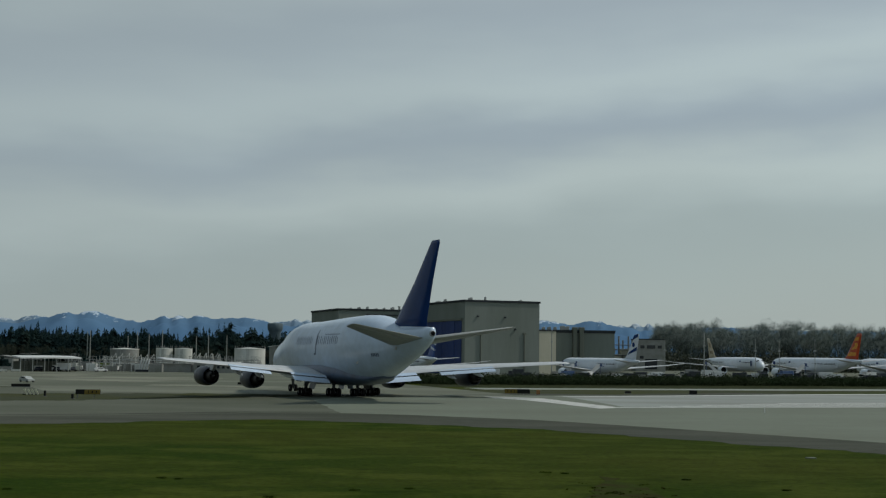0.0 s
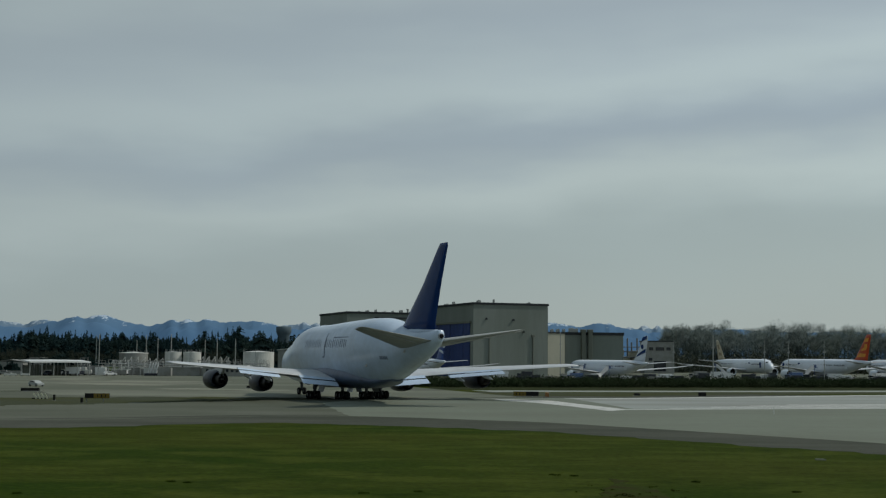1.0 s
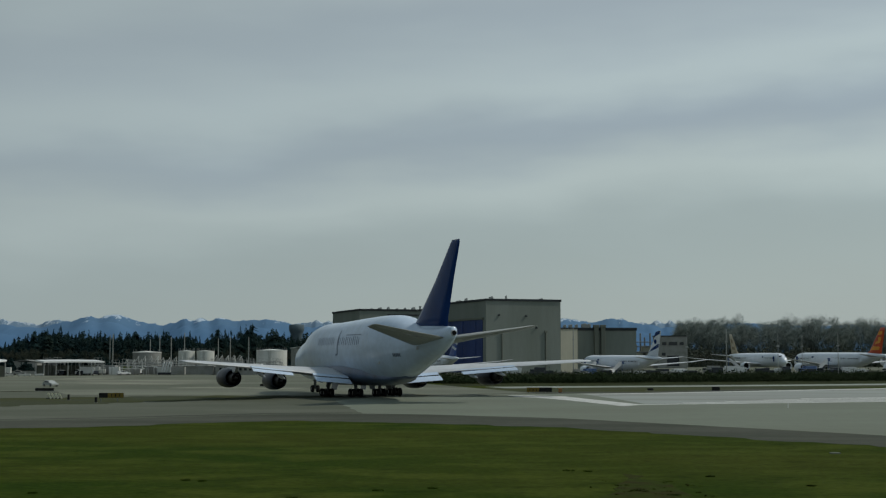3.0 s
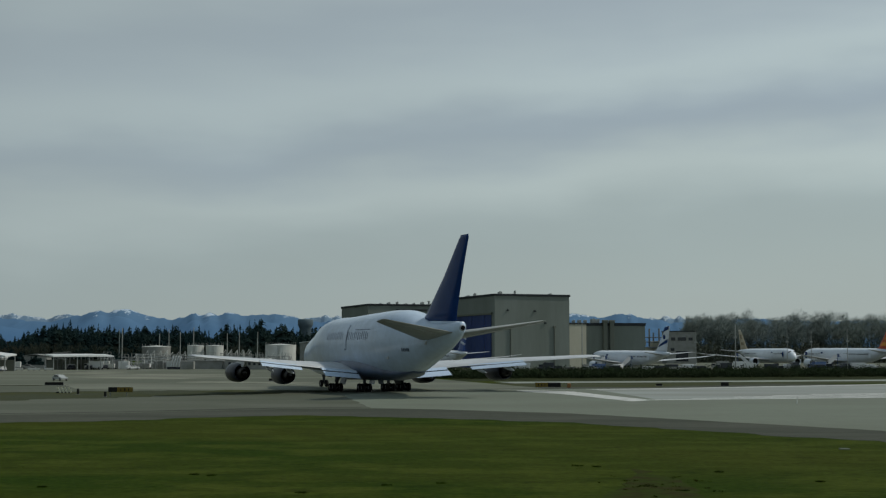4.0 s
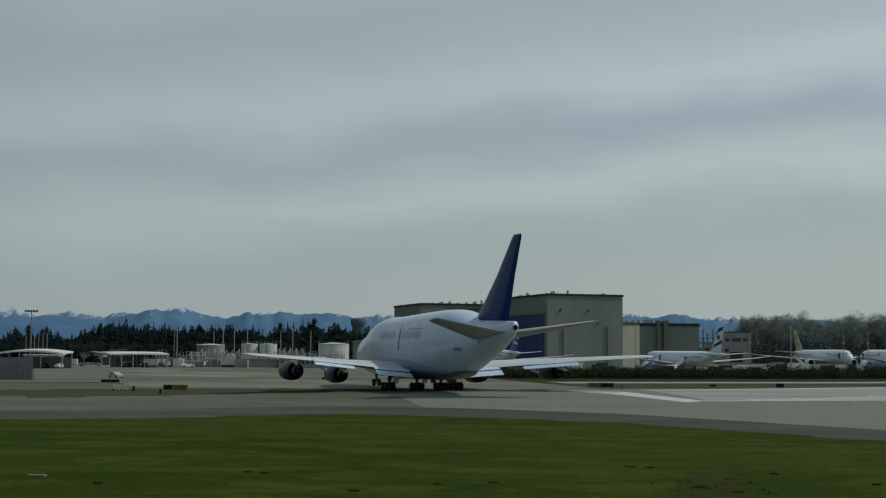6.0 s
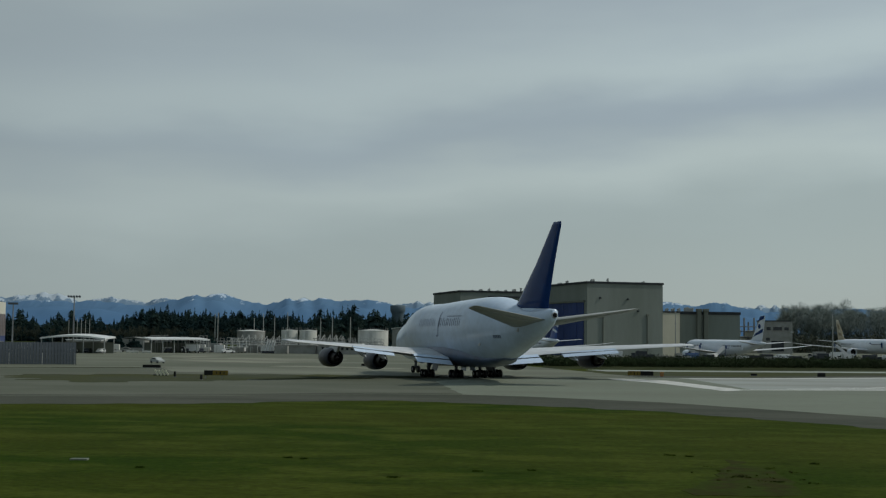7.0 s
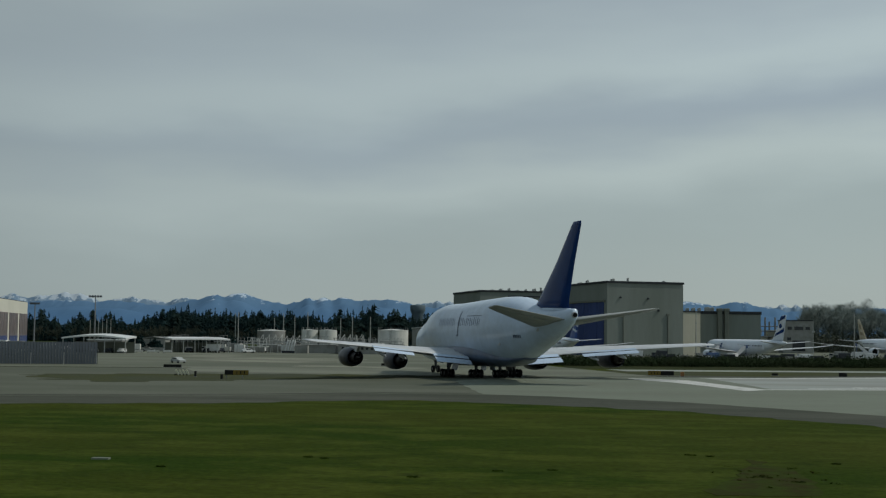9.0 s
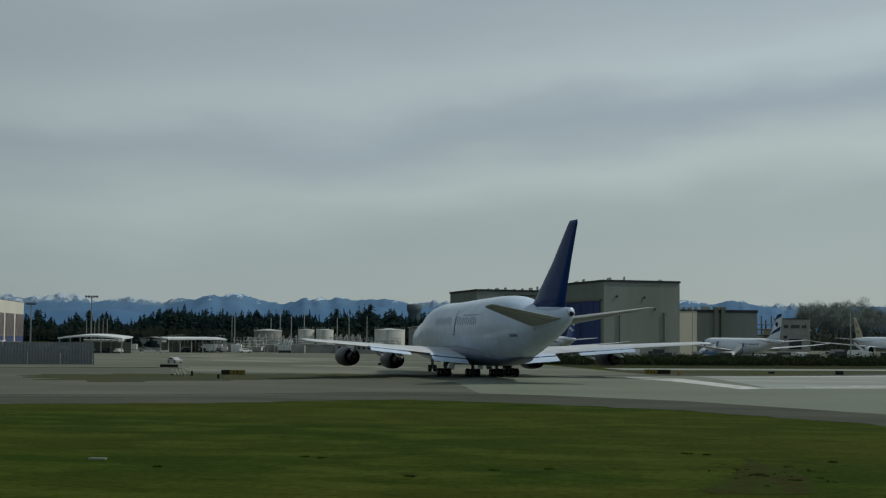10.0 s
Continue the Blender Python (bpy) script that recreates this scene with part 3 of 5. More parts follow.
def engine(parent, x, y_front, z, r, length, cowl, wing_z, wing_y):
    """A nacelle with its core nozzle, plug and pylon; y_front is the inlet lip."""
    m = pose(x, y_front, z, 90, 0, 0)   # local z runs aft
    bm = bmesh.new()
    lathe(bm, [(r * 0.80, 0.9), (r * 0.82, 0.25), (r * 0.90, 0.0), (r * 0.97, 0.18), (r * 1.02, length * 0.25), (r, length * 0.5), (r * 0.86, length * 0.78),
               (r * 0.80, length * 0.80), (r * 0.78, length * 0.72), (r * 0.74, length * 0.5)], m, 32)
    nac = part("engine", bm, cowl, parent, "engine nacelle", smooth=True)
    bm = bmesh.new()
    lathe(bm, [(0.02, 0.9), (r * 0.2, 1.05), (r * 0.81, 1.1), (r * 0.81, 1.2), (0.02, 1.25)], m, 24, True)
    part("fan", bm, "black", nac)
    bm = bmesh.new()
    lathe(bm, [(r * 0.60, length * 0.55), (r * 0.58, length * 0.75), (r * 0.42, length * 0.98), (r * 0.38, length), (r * 0.36, length * 0.95), (r * 0.36, length * 0.8)], m, 24)
    part("exhaust_nozzle", bm, "nozzle", nac, "burnt metal nozzle", smooth=True)
    bm = bmesh.new()
    lathe(bm, [(r * 0.36, length * 0.85), (r * 0.28, length * 0.95), (0.05, length * 1.12), (0.01, length * 1.13)], m, 16)
    part("exhaust_plug", bm, "nozzle", nac, smooth=True)
    bm = bmesh.new()
    lathe(bm, [(r * 0.75, length * 0.60), (r * 0.55, length * 0.60)], m, 24)
    part("fan_duct", bm, "black", nac)
    bm = bmesh.new()
    yf, yb = y_front - length * 0.22, wing_y
    skin(bm, [[(x - 0.22, yf, z + r * 0.9), (x + 0.22, yf, z + r * 0.9), (x + 0.22, y_front - length * 1.0, z + r * 0.55), (x - 0.22, y_front - length * 1.0, z + r * 0.55)],
              [(x - 0.16, yf - 1.6, z + r * 1.25), (x + 0.16, yf - 1.6, z + r * 1.25), (x + 0.16, yb, wing_z), (x - 0.16, yb, wing_z)]])
    part("pylon", bm, "grey_paint", parent, "grey engine pylon")
    return nac


def fin_patch(parent, name, material, corners, sections_half=0.34):
    """A thin raised patch on both faces of a fin: corners in (forward, up)."""
    bm = bmesh.new()
    skin(bm, [[(-sections_half, y, z) for y, z in corners], [(sections_half, y, z) for y, z in corners]])
    return part(name, bm, material, parent)


# the great freighter in the foreground
LIFT = thing("cargo_jet", pose(-15.3, 209.2, 0.02, 0, 0, 23.3), "white oversized cargo jet with bulging fuselage and navy tail fin", "aircraft")
S0 = 33.2
LROWS = smooth_stations([
    (0.0, 4.7, 5.4, 0.30, 5.05), (1.0, 3.6, 6.5, 1.30, 5.0), (3.0, 2.8, 7.6, 2.20, 5.0), (6.0, 2.25, 8.5, 2.85, 5.2), (10.0, 2.0, 9.4, 3.30, 5.7),
    (14.0, 1.95, 10.7, 3.80, 6.6), (18.0, 1.95, 11.3, 4.15, 7.0), (25.0, 1.95, 11.45, 4.20, 7.1), (40.0, 1.95, 11.9, 4.20, 7.3), (46.0, 2.05, 12.0, 4.15, 7.4), (50.0, 2.55, 11.85, 3.85, 7.4),
    (53.0, 3.25, 11.35, 3.40, 7.4), (56.0, 4.1, 10.55, 2.90, 7.5), (60.0, 5.25, 9.95, 2.20, 7.8), (64.0, 6.5, 9.9, 1.50, 8.4), (67.0, 7.75, 9.95, 0.90, 8.95),
    (68.3, 8.45, 9.95, 0.50, 9.25)], 0.8)
body = part("fuselage", body_mesh(LROWS, S0, 56), "white", LIFT, "glossy white bulging fuselage", smooth=True)


def on_side(s, z, lift=0.012):
    """The place on the left flank at station s and height z."""
    row = LROWS[np.argmin(abs(LROWS[:, 0] - s))].copy()
    for k in range(1, 5):
        row[k] = np.interp(s, LROWS[:, 0], LROWS[:, k])
    zm, span = row[4], (row[2] - row[4] if z > row[4] else row[4] - row[1])
    v = min(abs(z - zm) / span, 1.0)
    p = 0.88 if z > zm else 1.0
    a = math.asin(min(v ** (1 / p), 1.0))
    return -(math.cos(a) ** p * row[3] + lift), S0 - s, z


def flank_patch(name, s1, s2, z1, z2, material, parent, slant=0.0, n=3, m=3):
    """A thin painted patch that follows the left flank."""
    bm = bmesh.new()
    grid = [[bm.verts.new(on_side(s1 + (s2 - s1) * i / n + slant * j / m, z1 + (z2 - z1) * j / m)) for j in range(m + 1)] for i in range(n + 1)]
    for i in range(n):
        for j in range(m):
            bm.faces.new((grid[i][j], grid[i + 1][j], grid[i + 1][j + 1], grid[i][j + 1]))
    bmesh.ops.solidify(bm, geom=bm.faces[:], thickness=0.006)
    bmesh.ops.recalc_face_normals(bm, faces=bm.faces)
    return part(name, bm, material, parent)


# the name on the flank as plain upright bars with one tall stroke between them
for k in range(22):
    s = 22.8 + 0.86 * k + (1.5 if k > 9 else 0)
    low, high = 7.75 + 0.12 * (k % 3 == 0), 9.0 - 0.22 * (k % 4 == 1)
    flank_patch("letter_bar", s, s + (0.24 if k % 2 else 0.32), low, high, "pale_letter" if k < 10 else "letter", body, slant=0.1)
flank_patch("tall_stroke", 32.45, 32.85, 6.35, 10.0, "letter", body, slant=0.25, m=8)
flank_patch("stroke_foot", 31.7, 32.6, 6.2, 6.45, "letter", body)
flank_patch("letter_rule", 36.2, 43.2, 9.2, 9.31, "letter", body, n=8)
for k in range(5):
    flank_patch("registration_bar", 54.0 + 0.42 * k, 54.3 + 0.42 * k, 6.05, 6.5, "letter", body)
flank_patch("swing_tail_seam", 45.93, 45.98, 3.2, 11.2, "grey_paint", body, m=12)
for s, z in ((49.5, 5.2), (60.5, 7.2)):
    bm = bmesh.new()
    x, y, zz = on_side(s, z)
    box(bm, (x, y, zz), (0.05, 0.9, 0.45), bevel=0.02)
    part("vent_panel", bm, "belly", body)
bm = bmesh.new()
lathe(bm, [(0.42, -0.1), (0.42, 0.15), (0.36, 0.35), (0.28, 0.30), (0.26, 0.0)], pose(0, S0 - 68.2, 9.12, 90, 0, 0), 20)
part("apu_exhaust", bm, "belly", body, "grey tailpipe ring", smooth=True)
bm = bmesh.new()
lathe(bm, [(0.02, 0.0), (0.30, 0.0), (0.30, 0.2), (0.02, 0.21)], pose(0, S0 - 68.36, 9.12, 90, 0, 0), 16)
part("tailpipe", bm, "black", body, "black tailpipe opening")
# belly fairing between the wings, its dark colour painting the shade there
bm = body_mesh(smooth_stations([(17.5, 2.6, 3.4, 1.6, 3.0), (21.0, 1.75, 4.7, 3.6, 3.2), (28.0, 1.65, 5.6, 4.15, 3.4), (36.0, 1.7, 5.5, 4.05, 3.4), (42.0, 1.8, 4.9, 3.5, 3.3), (46.0, 1.95, 4.2, 2.9, 3.0), (50.0, 2.42, 3.7, 2.0, 3.0), (53.0, 3.1, 3.6, 0.8, 3.4)], 1.2), S0, 32)
part("belly_fairing", bm, "fairing", body, "belly fairing coloured dark blue for the shade under the jet", smooth=True)
# cockpit windows
for k in range(4):
    s = 3.3 + 0.75 * k
    flank_patch("cockpit_window", s, s + 0.6, 7.35, 7.9, "glass", body)

# wings with drooped flaps
for side, nm in ((1, "left"), (-1, "right")):
    wing = part("wing", wing_mesh([(20.5, 2.2, 3.1, 16.4, 0.85), (22.3, 4.2, 3.25, 14.9, 0.9), (29.2, 12.0, 3.95, 9.9, 0.8), (36.5, 20.5, 4.65, 7.0, 0.75),
                                   (44.6, 30.2, 5.35, 4.3, 0.7), (45.6, 31.0, 5.42, 3.2, 0.5)], S0, side, tilt=-0.03), "grey_paint", LIFT, "grey-topped swept wing", smooth=True)
    for y1, y2, s1, s2, z1, z2, c in ((4.0, 9.9, 36.6, 38.0, 2.85, 3.35, 2.7), (13.3, 20.4, 38.9, 43.2, 3.75, 4.45, 1.7)):
        for j, (off, drop, cc) in enumerate(((0.0, 0.0, 0.42), (0.44, 0.30, 0.58))):
            bm = bmesh.new()
            rings = []
            for y, s, z in ((y1, s1, z1), (y2, s2, z2)):
                ring = []
                for u, v in FOIL:
                    along = (off + u * cc) * c
                    ring.append((-side * y, S0 - s - along, z + 0.28 - along * (0.26 + 0.14 * j) + v * c * 0.8))
                rings.append(ring)
            skin(bm, rings)
            part("flap", bm, "white", wing, "white extended flap")
    for y, s, z in ((5.6, 35.0, 2.75), (8.6, 35.8, 3.0), (15.0, 38.2, 3.55), (18.6, 40.4, 3.9)):
        bm = bmesh.new()
        lathe(bm, [(0.02, 0), (0.22, 0.8), (0.3, 2.0), (0.22, 3.4), (0.02, 4.6)], pose(-side * y, S0 - s + 0.5, z, 99, 0, 0), 10)
        part("flap_track_fairing", bm, "grey_paint", wing, smooth=True)
    bm = bmesh.new()
    for s, y, z in ((43.9, 30.3, 5.45),):
        tube(bm, (-side * 30.9, S0 - 48.7, 5.4), (-side * 30.9, S0 - 49.6, 5.4), 0.03, 0.01, 6)
    part("static_wick", bm, "steel", wing)
    stab = part("tailplane", wing_mesh([(57.2, 0.8, 8.0, 9.8, 1.0), (58.8, 2.2, 8.25, 9.0, 1.0), (66.6, 11.0, 9.95, 3.2, 0.9), (67.3, 11.4, 10.0, 2.4, 0.5)], S0, side, tilt=0.11), "tail_grey", LIFT,
                "grey swept tailplane", smooth=True)
    bm = bmesh.new()
    skin(bm, [[(-side * y, S0 - s + 0.03, z + h) for h in (0.06, 0.0, -0.05)] + [(-side * y, S0 - s - 0.02, z)] for y, s, z in ((2.4, 65.6, 8.27), (10.6, 68.6, 9.87))])
    part("elevator_hinge", bm, "belly", stab)
    engine(LIFT, -side * 11.7, S0 - 21.8, 2.35, 1.42, 6.6, "cowl", 3.75, S0 - 30.0)
    engine(LIFT, -side * 21.0, S0 - 30.6, 2.95, 1.42, 6.6, "cowl", 4.6, S0 - 38.2)
    landing_gear(LIFT, "wing_gear", -side * 5.5, S0 - 31.7, 2.9, (-0.74, 0.74), 0.56, 0.62, 0.48, lean=side * 0.7)
    landing_gear(LIFT, "body_gear", -side * 1.92, S0 - 34.8, 2.4, (-0.74, 0.74), 0.56, 0.62, 0.48)
    bm = bmesh.new()
    box(bm, (-side * 4.3, S0 - 32.0, 1.75), (0.06, 2.8, 1.5), bevel=0.02, ry=side * 18)
    part("gear_door", bm, "belly", LIFT, "grey landing gear door")
    bm = bmesh.new()
    box(bm, (-side * 0.7, S0 - 34.8, 1.55), (0.05, 2.4, 0.9), bevel=0.02, ry=side * 8)
    part("gear_door", bm, "white", LIFT, "white landing gear door")
landing_gear(LIFT, "nose_gear", 0, S0 - 7.7, 2.6, (0.0,), 0.46, 0.60, 0.44)

FIN = [(53.0, 0, 9.4, 13.2, 0.62), (55.6, 0, 11.2, 10.9, 0.62), (61.9, 0, 16.0, 6.4, 0.6), (67.2, 0, 20.75, 3.2, 0.6), (67.8, 0, 21.2, 2.5, 0.4)]
fin = part("fin", wing_mesh(FIN, S0, upright=True), "navy", LIFT, "navy blue tail fin", smooth=True)
bm = bmesh.new()
skin(bm, [[(x, S0 - 64.2, 10.6) for x in (-0.16, 0.16)] + [(x, S0 - 64.3, 10.6) for x in (0.16, -0.16)],
          [(x, S0 - 69.3, 20.9) for x in (-0.10, 0.10)] + [(x, S0 - 69.36, 20.9) for x in (0.10, -0.10)]])
part("rudder_hinge", bm, "navy", fin)
bm = body_mesh(smooth_stations([(51.5, 10.6, 11.3, 0.12, 11.0), (54.5, 9.5, 10.5, 0.7, 9.9), (60.0, 9.4, 10.25, 0.7, 9.8), (67.0, 9.3, 10.0, 0.3, 9.7)], 1.5), S0, 20)
part("dorsal_fillet", bm, "white", LIFT, "white fillet at the fin base", smooth=True)


# twin-jet airliners parked far off
def airliner(m, label, fin_material, patches=()):
    jet = thing("airliner", m, label, "aircraft", "parked airliners")
    s0 = 30.0
    rows = smooth_stations([(0.0, 3.6, 4.3, 0.3, 3.9), (1.2, 2.7, 5.6, 1.3, 4.1), (3.5, 2.1, 7.1, 2.3, 4.6), (7.0, 1.85, 7.75, 2.8, 4.8), (12.0, 1.8, 7.8, 2.89, 4.85), (38.0, 1.8, 7.8, 2.89, 4.85),
                            (46.0, 2.5, 7.75, 2.6, 5.1), (53.0, 4.2, 7.6, 1.9, 5.9), (58.5, 5.6, 7.3, 1.1, 6.4), (61.5, 6.3, 7.0, 0.4, 6.7)], 1.5)
    b = part("fuselage", body_mesh(rows, s0, 28), "jet_white", jet, "white fuselage", smooth=True)
    bm = bmesh.new()
    box(bm, (0, 0, 0), (0.07, 0.36, 0.5))
    pane = part("cabin_window", bm, "glass", b)
    pane.location = (2.86, s0 - 6.9, 5.55)
    for side in (-1, 1):
        for k in range(40):
            if k % 11 != 10:
                again(pane, pose(side * 2.86, s0 - 7.5 - 1.05 * k, 5.55), b)
    bm = bmesh.new()
    for side in (-1, 1):
        box(bm, (side * 1.15, s0 - 2.55, 6.3), (1.15, 0.9, 0.34), rz=side * 35, bevel=0.08, rx=24)
    part("windscreen", bm, "glass", b)
    for side in (-1, 1):
        for s in (6.0, 17.5, 49.0):
            bm = bmesh.new()
            box(bm, (side * (2.80 if s < 40 else 2.35), s0 - s, 5.2), (0.14, 1.3, 2.3 if s < 40 else 2.0), bevel=0.04)
            part("cabin_door", bm, "navy" if s < 20 else "jet_white", b, "dark open cabin door" if s < 20 else "")
        w = part("wing", wing_mesh([(20.0, 1.8, 2.9, 13.0, 0.75), (21.8, 3.6, 3.0, 11.4, 0.75), (27.6, 10.5, 3.7, 7.2, 0.7), (38.5, 25.0, 5.2, 3.6, 0.65), (43.2, 29.3, 6.0, 1.6, 0.6), (44.6, 30.0, 6.2, 0.5, 0.6)],
                                   s0, side), "grey_paint", jet, "pale grey swept wing", smooth=True)
        part("tailplane", wing_mesh([(52.5, 0.8, 6.3, 6.0, 0.8), (59.2, 9.6, 7.2, 2.0, 0.7), (60.2, 9.9, 7.25, 1.0, 0.5)], s0, side), "grey_paint", jet, smooth=True)
        engine(jet, side * 9.9, s0 - 18.3, 2.15, 1.62, 5.6, "jet_white", 3.5, s0 - 27.5)
        landing_gear(jet, "main_gear", side * 4.9, s0 - 30.5, 2.4, (-0.75, 0.75), 0.55, 0.62, 0.45)
    landing_gear(jet, "nose_gear", 0, s0 - 5.0, 2.2, (0.0,), 0.35, 0.5, 0.35)
    f = part("fin", wing_mesh([(49.4, 0, 7.2, 9.6, 0.6), (51.8, 0, 8.3, 7.5, 0.6), (57.9, 0, 15.6, 3.4, 0.6), (58.9, 0, 16.7, 2.5, 0.5)], s0, upright=True), fin_material, jet, "painted tail fin", smooth=True)
    for material, corners in patches:
        fin_patch(f, "tail_emblem", material, [(s0 - s, z) for s, z in corners], 0.30)
    return jet


def ring_pts(s, z, r, n=8):
    return [(s + r * math.cos(2 * math.pi * k / n), z + r * math.sin(2 * math.pi * k / n)) for k in range(n)]


airliner(pose(60, 530, DIP + 0.06, 0, 0, 22), "white twin-jet with blue bands on a white tail, parked", "jet_white",
         [("navy", [(53.2, 9.0), (59.6, 10.6), (59.9, 12.0), (54.8, 10.2)]), ("navy", [(56.9, 14.6), (60.6, 15.6), (60.9, 16.7), (58.2, 16.3)]), ("navy", ring_pts(57.6, 12.8, 0.95, 6))])
airliner(pose(131.5, 618, ramp_z(131), 0, 0, -168.5), "white twin-jet with a sandy beige tail, parked nose out", "beige",
         [("tan", [(53.5, 9.2), (57.4, 9.5), (58.0, 11.0), (55.3, 10.6)]), ("tan", [(56.6, 12.2), (58.8, 12.8), (59.6, 14.6), (57.6, 14.2)])])
airliner(pose(141, 521, ramp_z(141), 0, 0, 17), "white twin-jet with a red and golden tail, parked", "red",
         [("gold", [(52.8, 8.6), (57.8, 8.7), (58.2, 9.8), (54.4, 10.0)]), ("gold", [(55.4, 10.7), (58.4, 11.2), (59.2, 12.3), (58.9, 13.3), (57.5, 13.2), (57.6, 12.2), (56.6, 11.7), (56.0, 11.6)]),
          ("gold", [(57.2, 14.0), (59.6, 14.2), (60.2, 15.4), (58.4, 15.3)])])
airliner(pose(-13.4, 568, DIP + 0.06, 0, 0, 20), "white twin-jet with a blue and white tail before the hangar", "blue",
         [("jet_white", [(55.2, 10.8), (59.2, 9.8), (59.4, 10.6), (55.9, 11.6)]), ("jet_white", [(57.3, 13.6), (60.2, 12.0), (60.4, 12.9), (57.9, 14.5)])])
airliner(pose(176, 524, ramp_z(176), 0, 0, 17), "white twin-jet with a plain white tail, parked", "jet_white")


# ---- buildings ----
def block(name, parent, w, d, h, material, z0=0.0):
    """Four walls with thickness; the near left corner is the origin, w along +x, d along +y."""
    t = 0.4
    for nm, c, s in (("wall_front", (w / 2, t / 2, h / 2), (w, t, h)), ("wall_back", (w / 2, d - t / 2, h / 2), (w, t, h)),
                     ("wall_left", (t / 2, d / 2, h / 2), (t, d - 2 * t, h)), ("wall_right", (w - t / 2, d / 2, h / 2), (t, d - 2 * t, h))):
        bm = bmesh.new()
        box(bm, (c[0], c[1], c[2] + z0), s)
        part("wall", bm, material, parent)


def ribs(parent, w, h, step, material, side=False, depth=0.014):
    """Vertical cladding ribs of one wall, joined."""
    bm = bmesh.new()
    n = int(w / step)
    for i in range(n + 1):
        c = ((i * w / n), -depth / 2, h / 2)
        if side:
            c = (-depth / 2, i * w / n, h / 2)
        box(bm, c, (0.14, depth, h) if not side else (depth, 0.14, h))
    ob = part("cladding_rib", bm, material, parent)
    ob["kind"] = "stuff"
    return ob


def roof_units(parent, spots, z):
    for x, y, w, h in spots:
        bm = bmesh.new()
        box(bm, (x, y, z + h / 2), (w, w, h), bevel=0.1)
        box(bm, (x + w * 0.2, y, z + h + 0.12), (w * 0.5, w * 0.6, 0.24), bevel=0.05)
        part("roof_unit", bm, "pole", parent, "pale grey roof ventilator")


def hangar(m, w, d, h, label, door=True, units=(), door_w=0.80, door_h=23.5):
    g = thing("hangar", m, label, "hangar", "hangars")
    block("hangar", g, w, d, h, "hangar")
    ribs(g, w, h - 1.0, 1.9, "hangar")
    bm = bmesh.new()
    box(bm, (w / 2, d / 2, h + 0.2), (w + 0.8, d + 0.8, 0.5))
    box(bm, (w / 2, -0.25, h - 0.25), (w + 0.9, 0.25, 0.5))
    box(bm, (-0.25, d / 2, h - 0.25), (0.25, d + 0.9, 0.5))
    part("roof", bm, "roof_dark", g, "dark roof with metal fascia")
    if door:
        n, dw = 6, d * door_w
        y0 = d * 0.06
        for i in range(n):
            bm = bmesh.new()
            box(bm, (-0.25 - 0.18 * (i % 2), y0 + dw * (i + 0.5) / n, door_h / 2), (0.16, dw / n * 0.98, door_h), bevel=0.03)
            for k in range(1, 4):
                box(bm, (-0.36 - 0.18 * (i % 2), y0 + dw * (i + 0.5) / n, door_h * k / 4), (0.08, dw / n * 0.9, 0.3))
            for k in range(0, 5):
                box(bm, (-0.36 - 0.18 * (i % 2), y0 + dw * (i + 0.1 + 0.2 * k) / n, door_h / 2), (0.07, 0.16, door_h * 0.98))
            part("door", bm, "blue_door", g, "tall blue sliding door leaf")
        bm = bmesh.new()
        box(bm, (-0.45, y0 + dw / 2, door_h + 0.5), (0.9, dw + 2, 1.0), bevel=0.1)
        part("door_header", bm, "hangar_dark", g)
    roof_units(g, units, h + 0.4)
    return g


H1 = hangar(pose(9.5, 600, DIP, 0, 0, 20.8), 35.8, 60, 32.3, "huge beige aircraft hangar with a blue sliding door", door_h=23.6,
            units=[(4, 4, 1.6, 1.0), (2, 30, 1.2, 1.2), (12, 6, 0.8, 1.6), (30, 8, 1.4, 0.7), (6, 50, 2.0, 1.0)])
for x, z in ((6, 25.5), (19, 25.2), (24, 20.0)):
    bm = bmesh.new()
    box(bm, (x, -0.28, z), (1.0, 0.5, 0.6), bevel=0.08)
    box(bm, (x, -0.1, z + 0.4), (0.2, 0.3, 0.4))
    part("wall_lamp", bm, "roof_dark", H1, "dark wall floodlight")
for x, z in ((8, 1.5), (24, 1.5)):
    bm = bmesh.new()
    box(bm, (x, -0.15, z), (1.2, 0.12, 2.4), bevel=0.03)
    part("side_door", bm, "roof_dark", H1)
for x in (7.5, 28.5):
    bm = bmesh.new()
    tube(bm, (x, -0.3, 0), (x, -0.3, 18), 0.28, n=10)
    box(bm, (x, -0.3, 18.3), (1.4, 0.6, 1.0), bevel=0.1)
    part("downpipe", bm, "hangar_dark", H1)
H2 = hangar(pose(-53, 690, DIP, 0, 0, 20), 58, 54, 30.9, "long beige hangar with roof ventilators", door_h=20.0,
            units=[(7 + 4.5 * k, 3, 1.2 + 0.5 * (k % 2), 0.35 + 0.4 * (k % 3)) for k in range(9)])
bm = bmesh.new()
box(bm, (18, -0.2, 17.6), (9, 0.25, 1.3), bevel=0.05)
part("wall_vent", bm, "roof_dark", H2, "long dark wall vent")
# dark strip painted for the shaded recess under the roof step
bm = bmesh.new()
box(bm, (36, -0.3, 28.4), (43, 0.35, 0.7), bevel=0.05)
part("wall_gutter", bm, "roof_dark", H2, "dark strip painted for the shaded recess below the eaves")
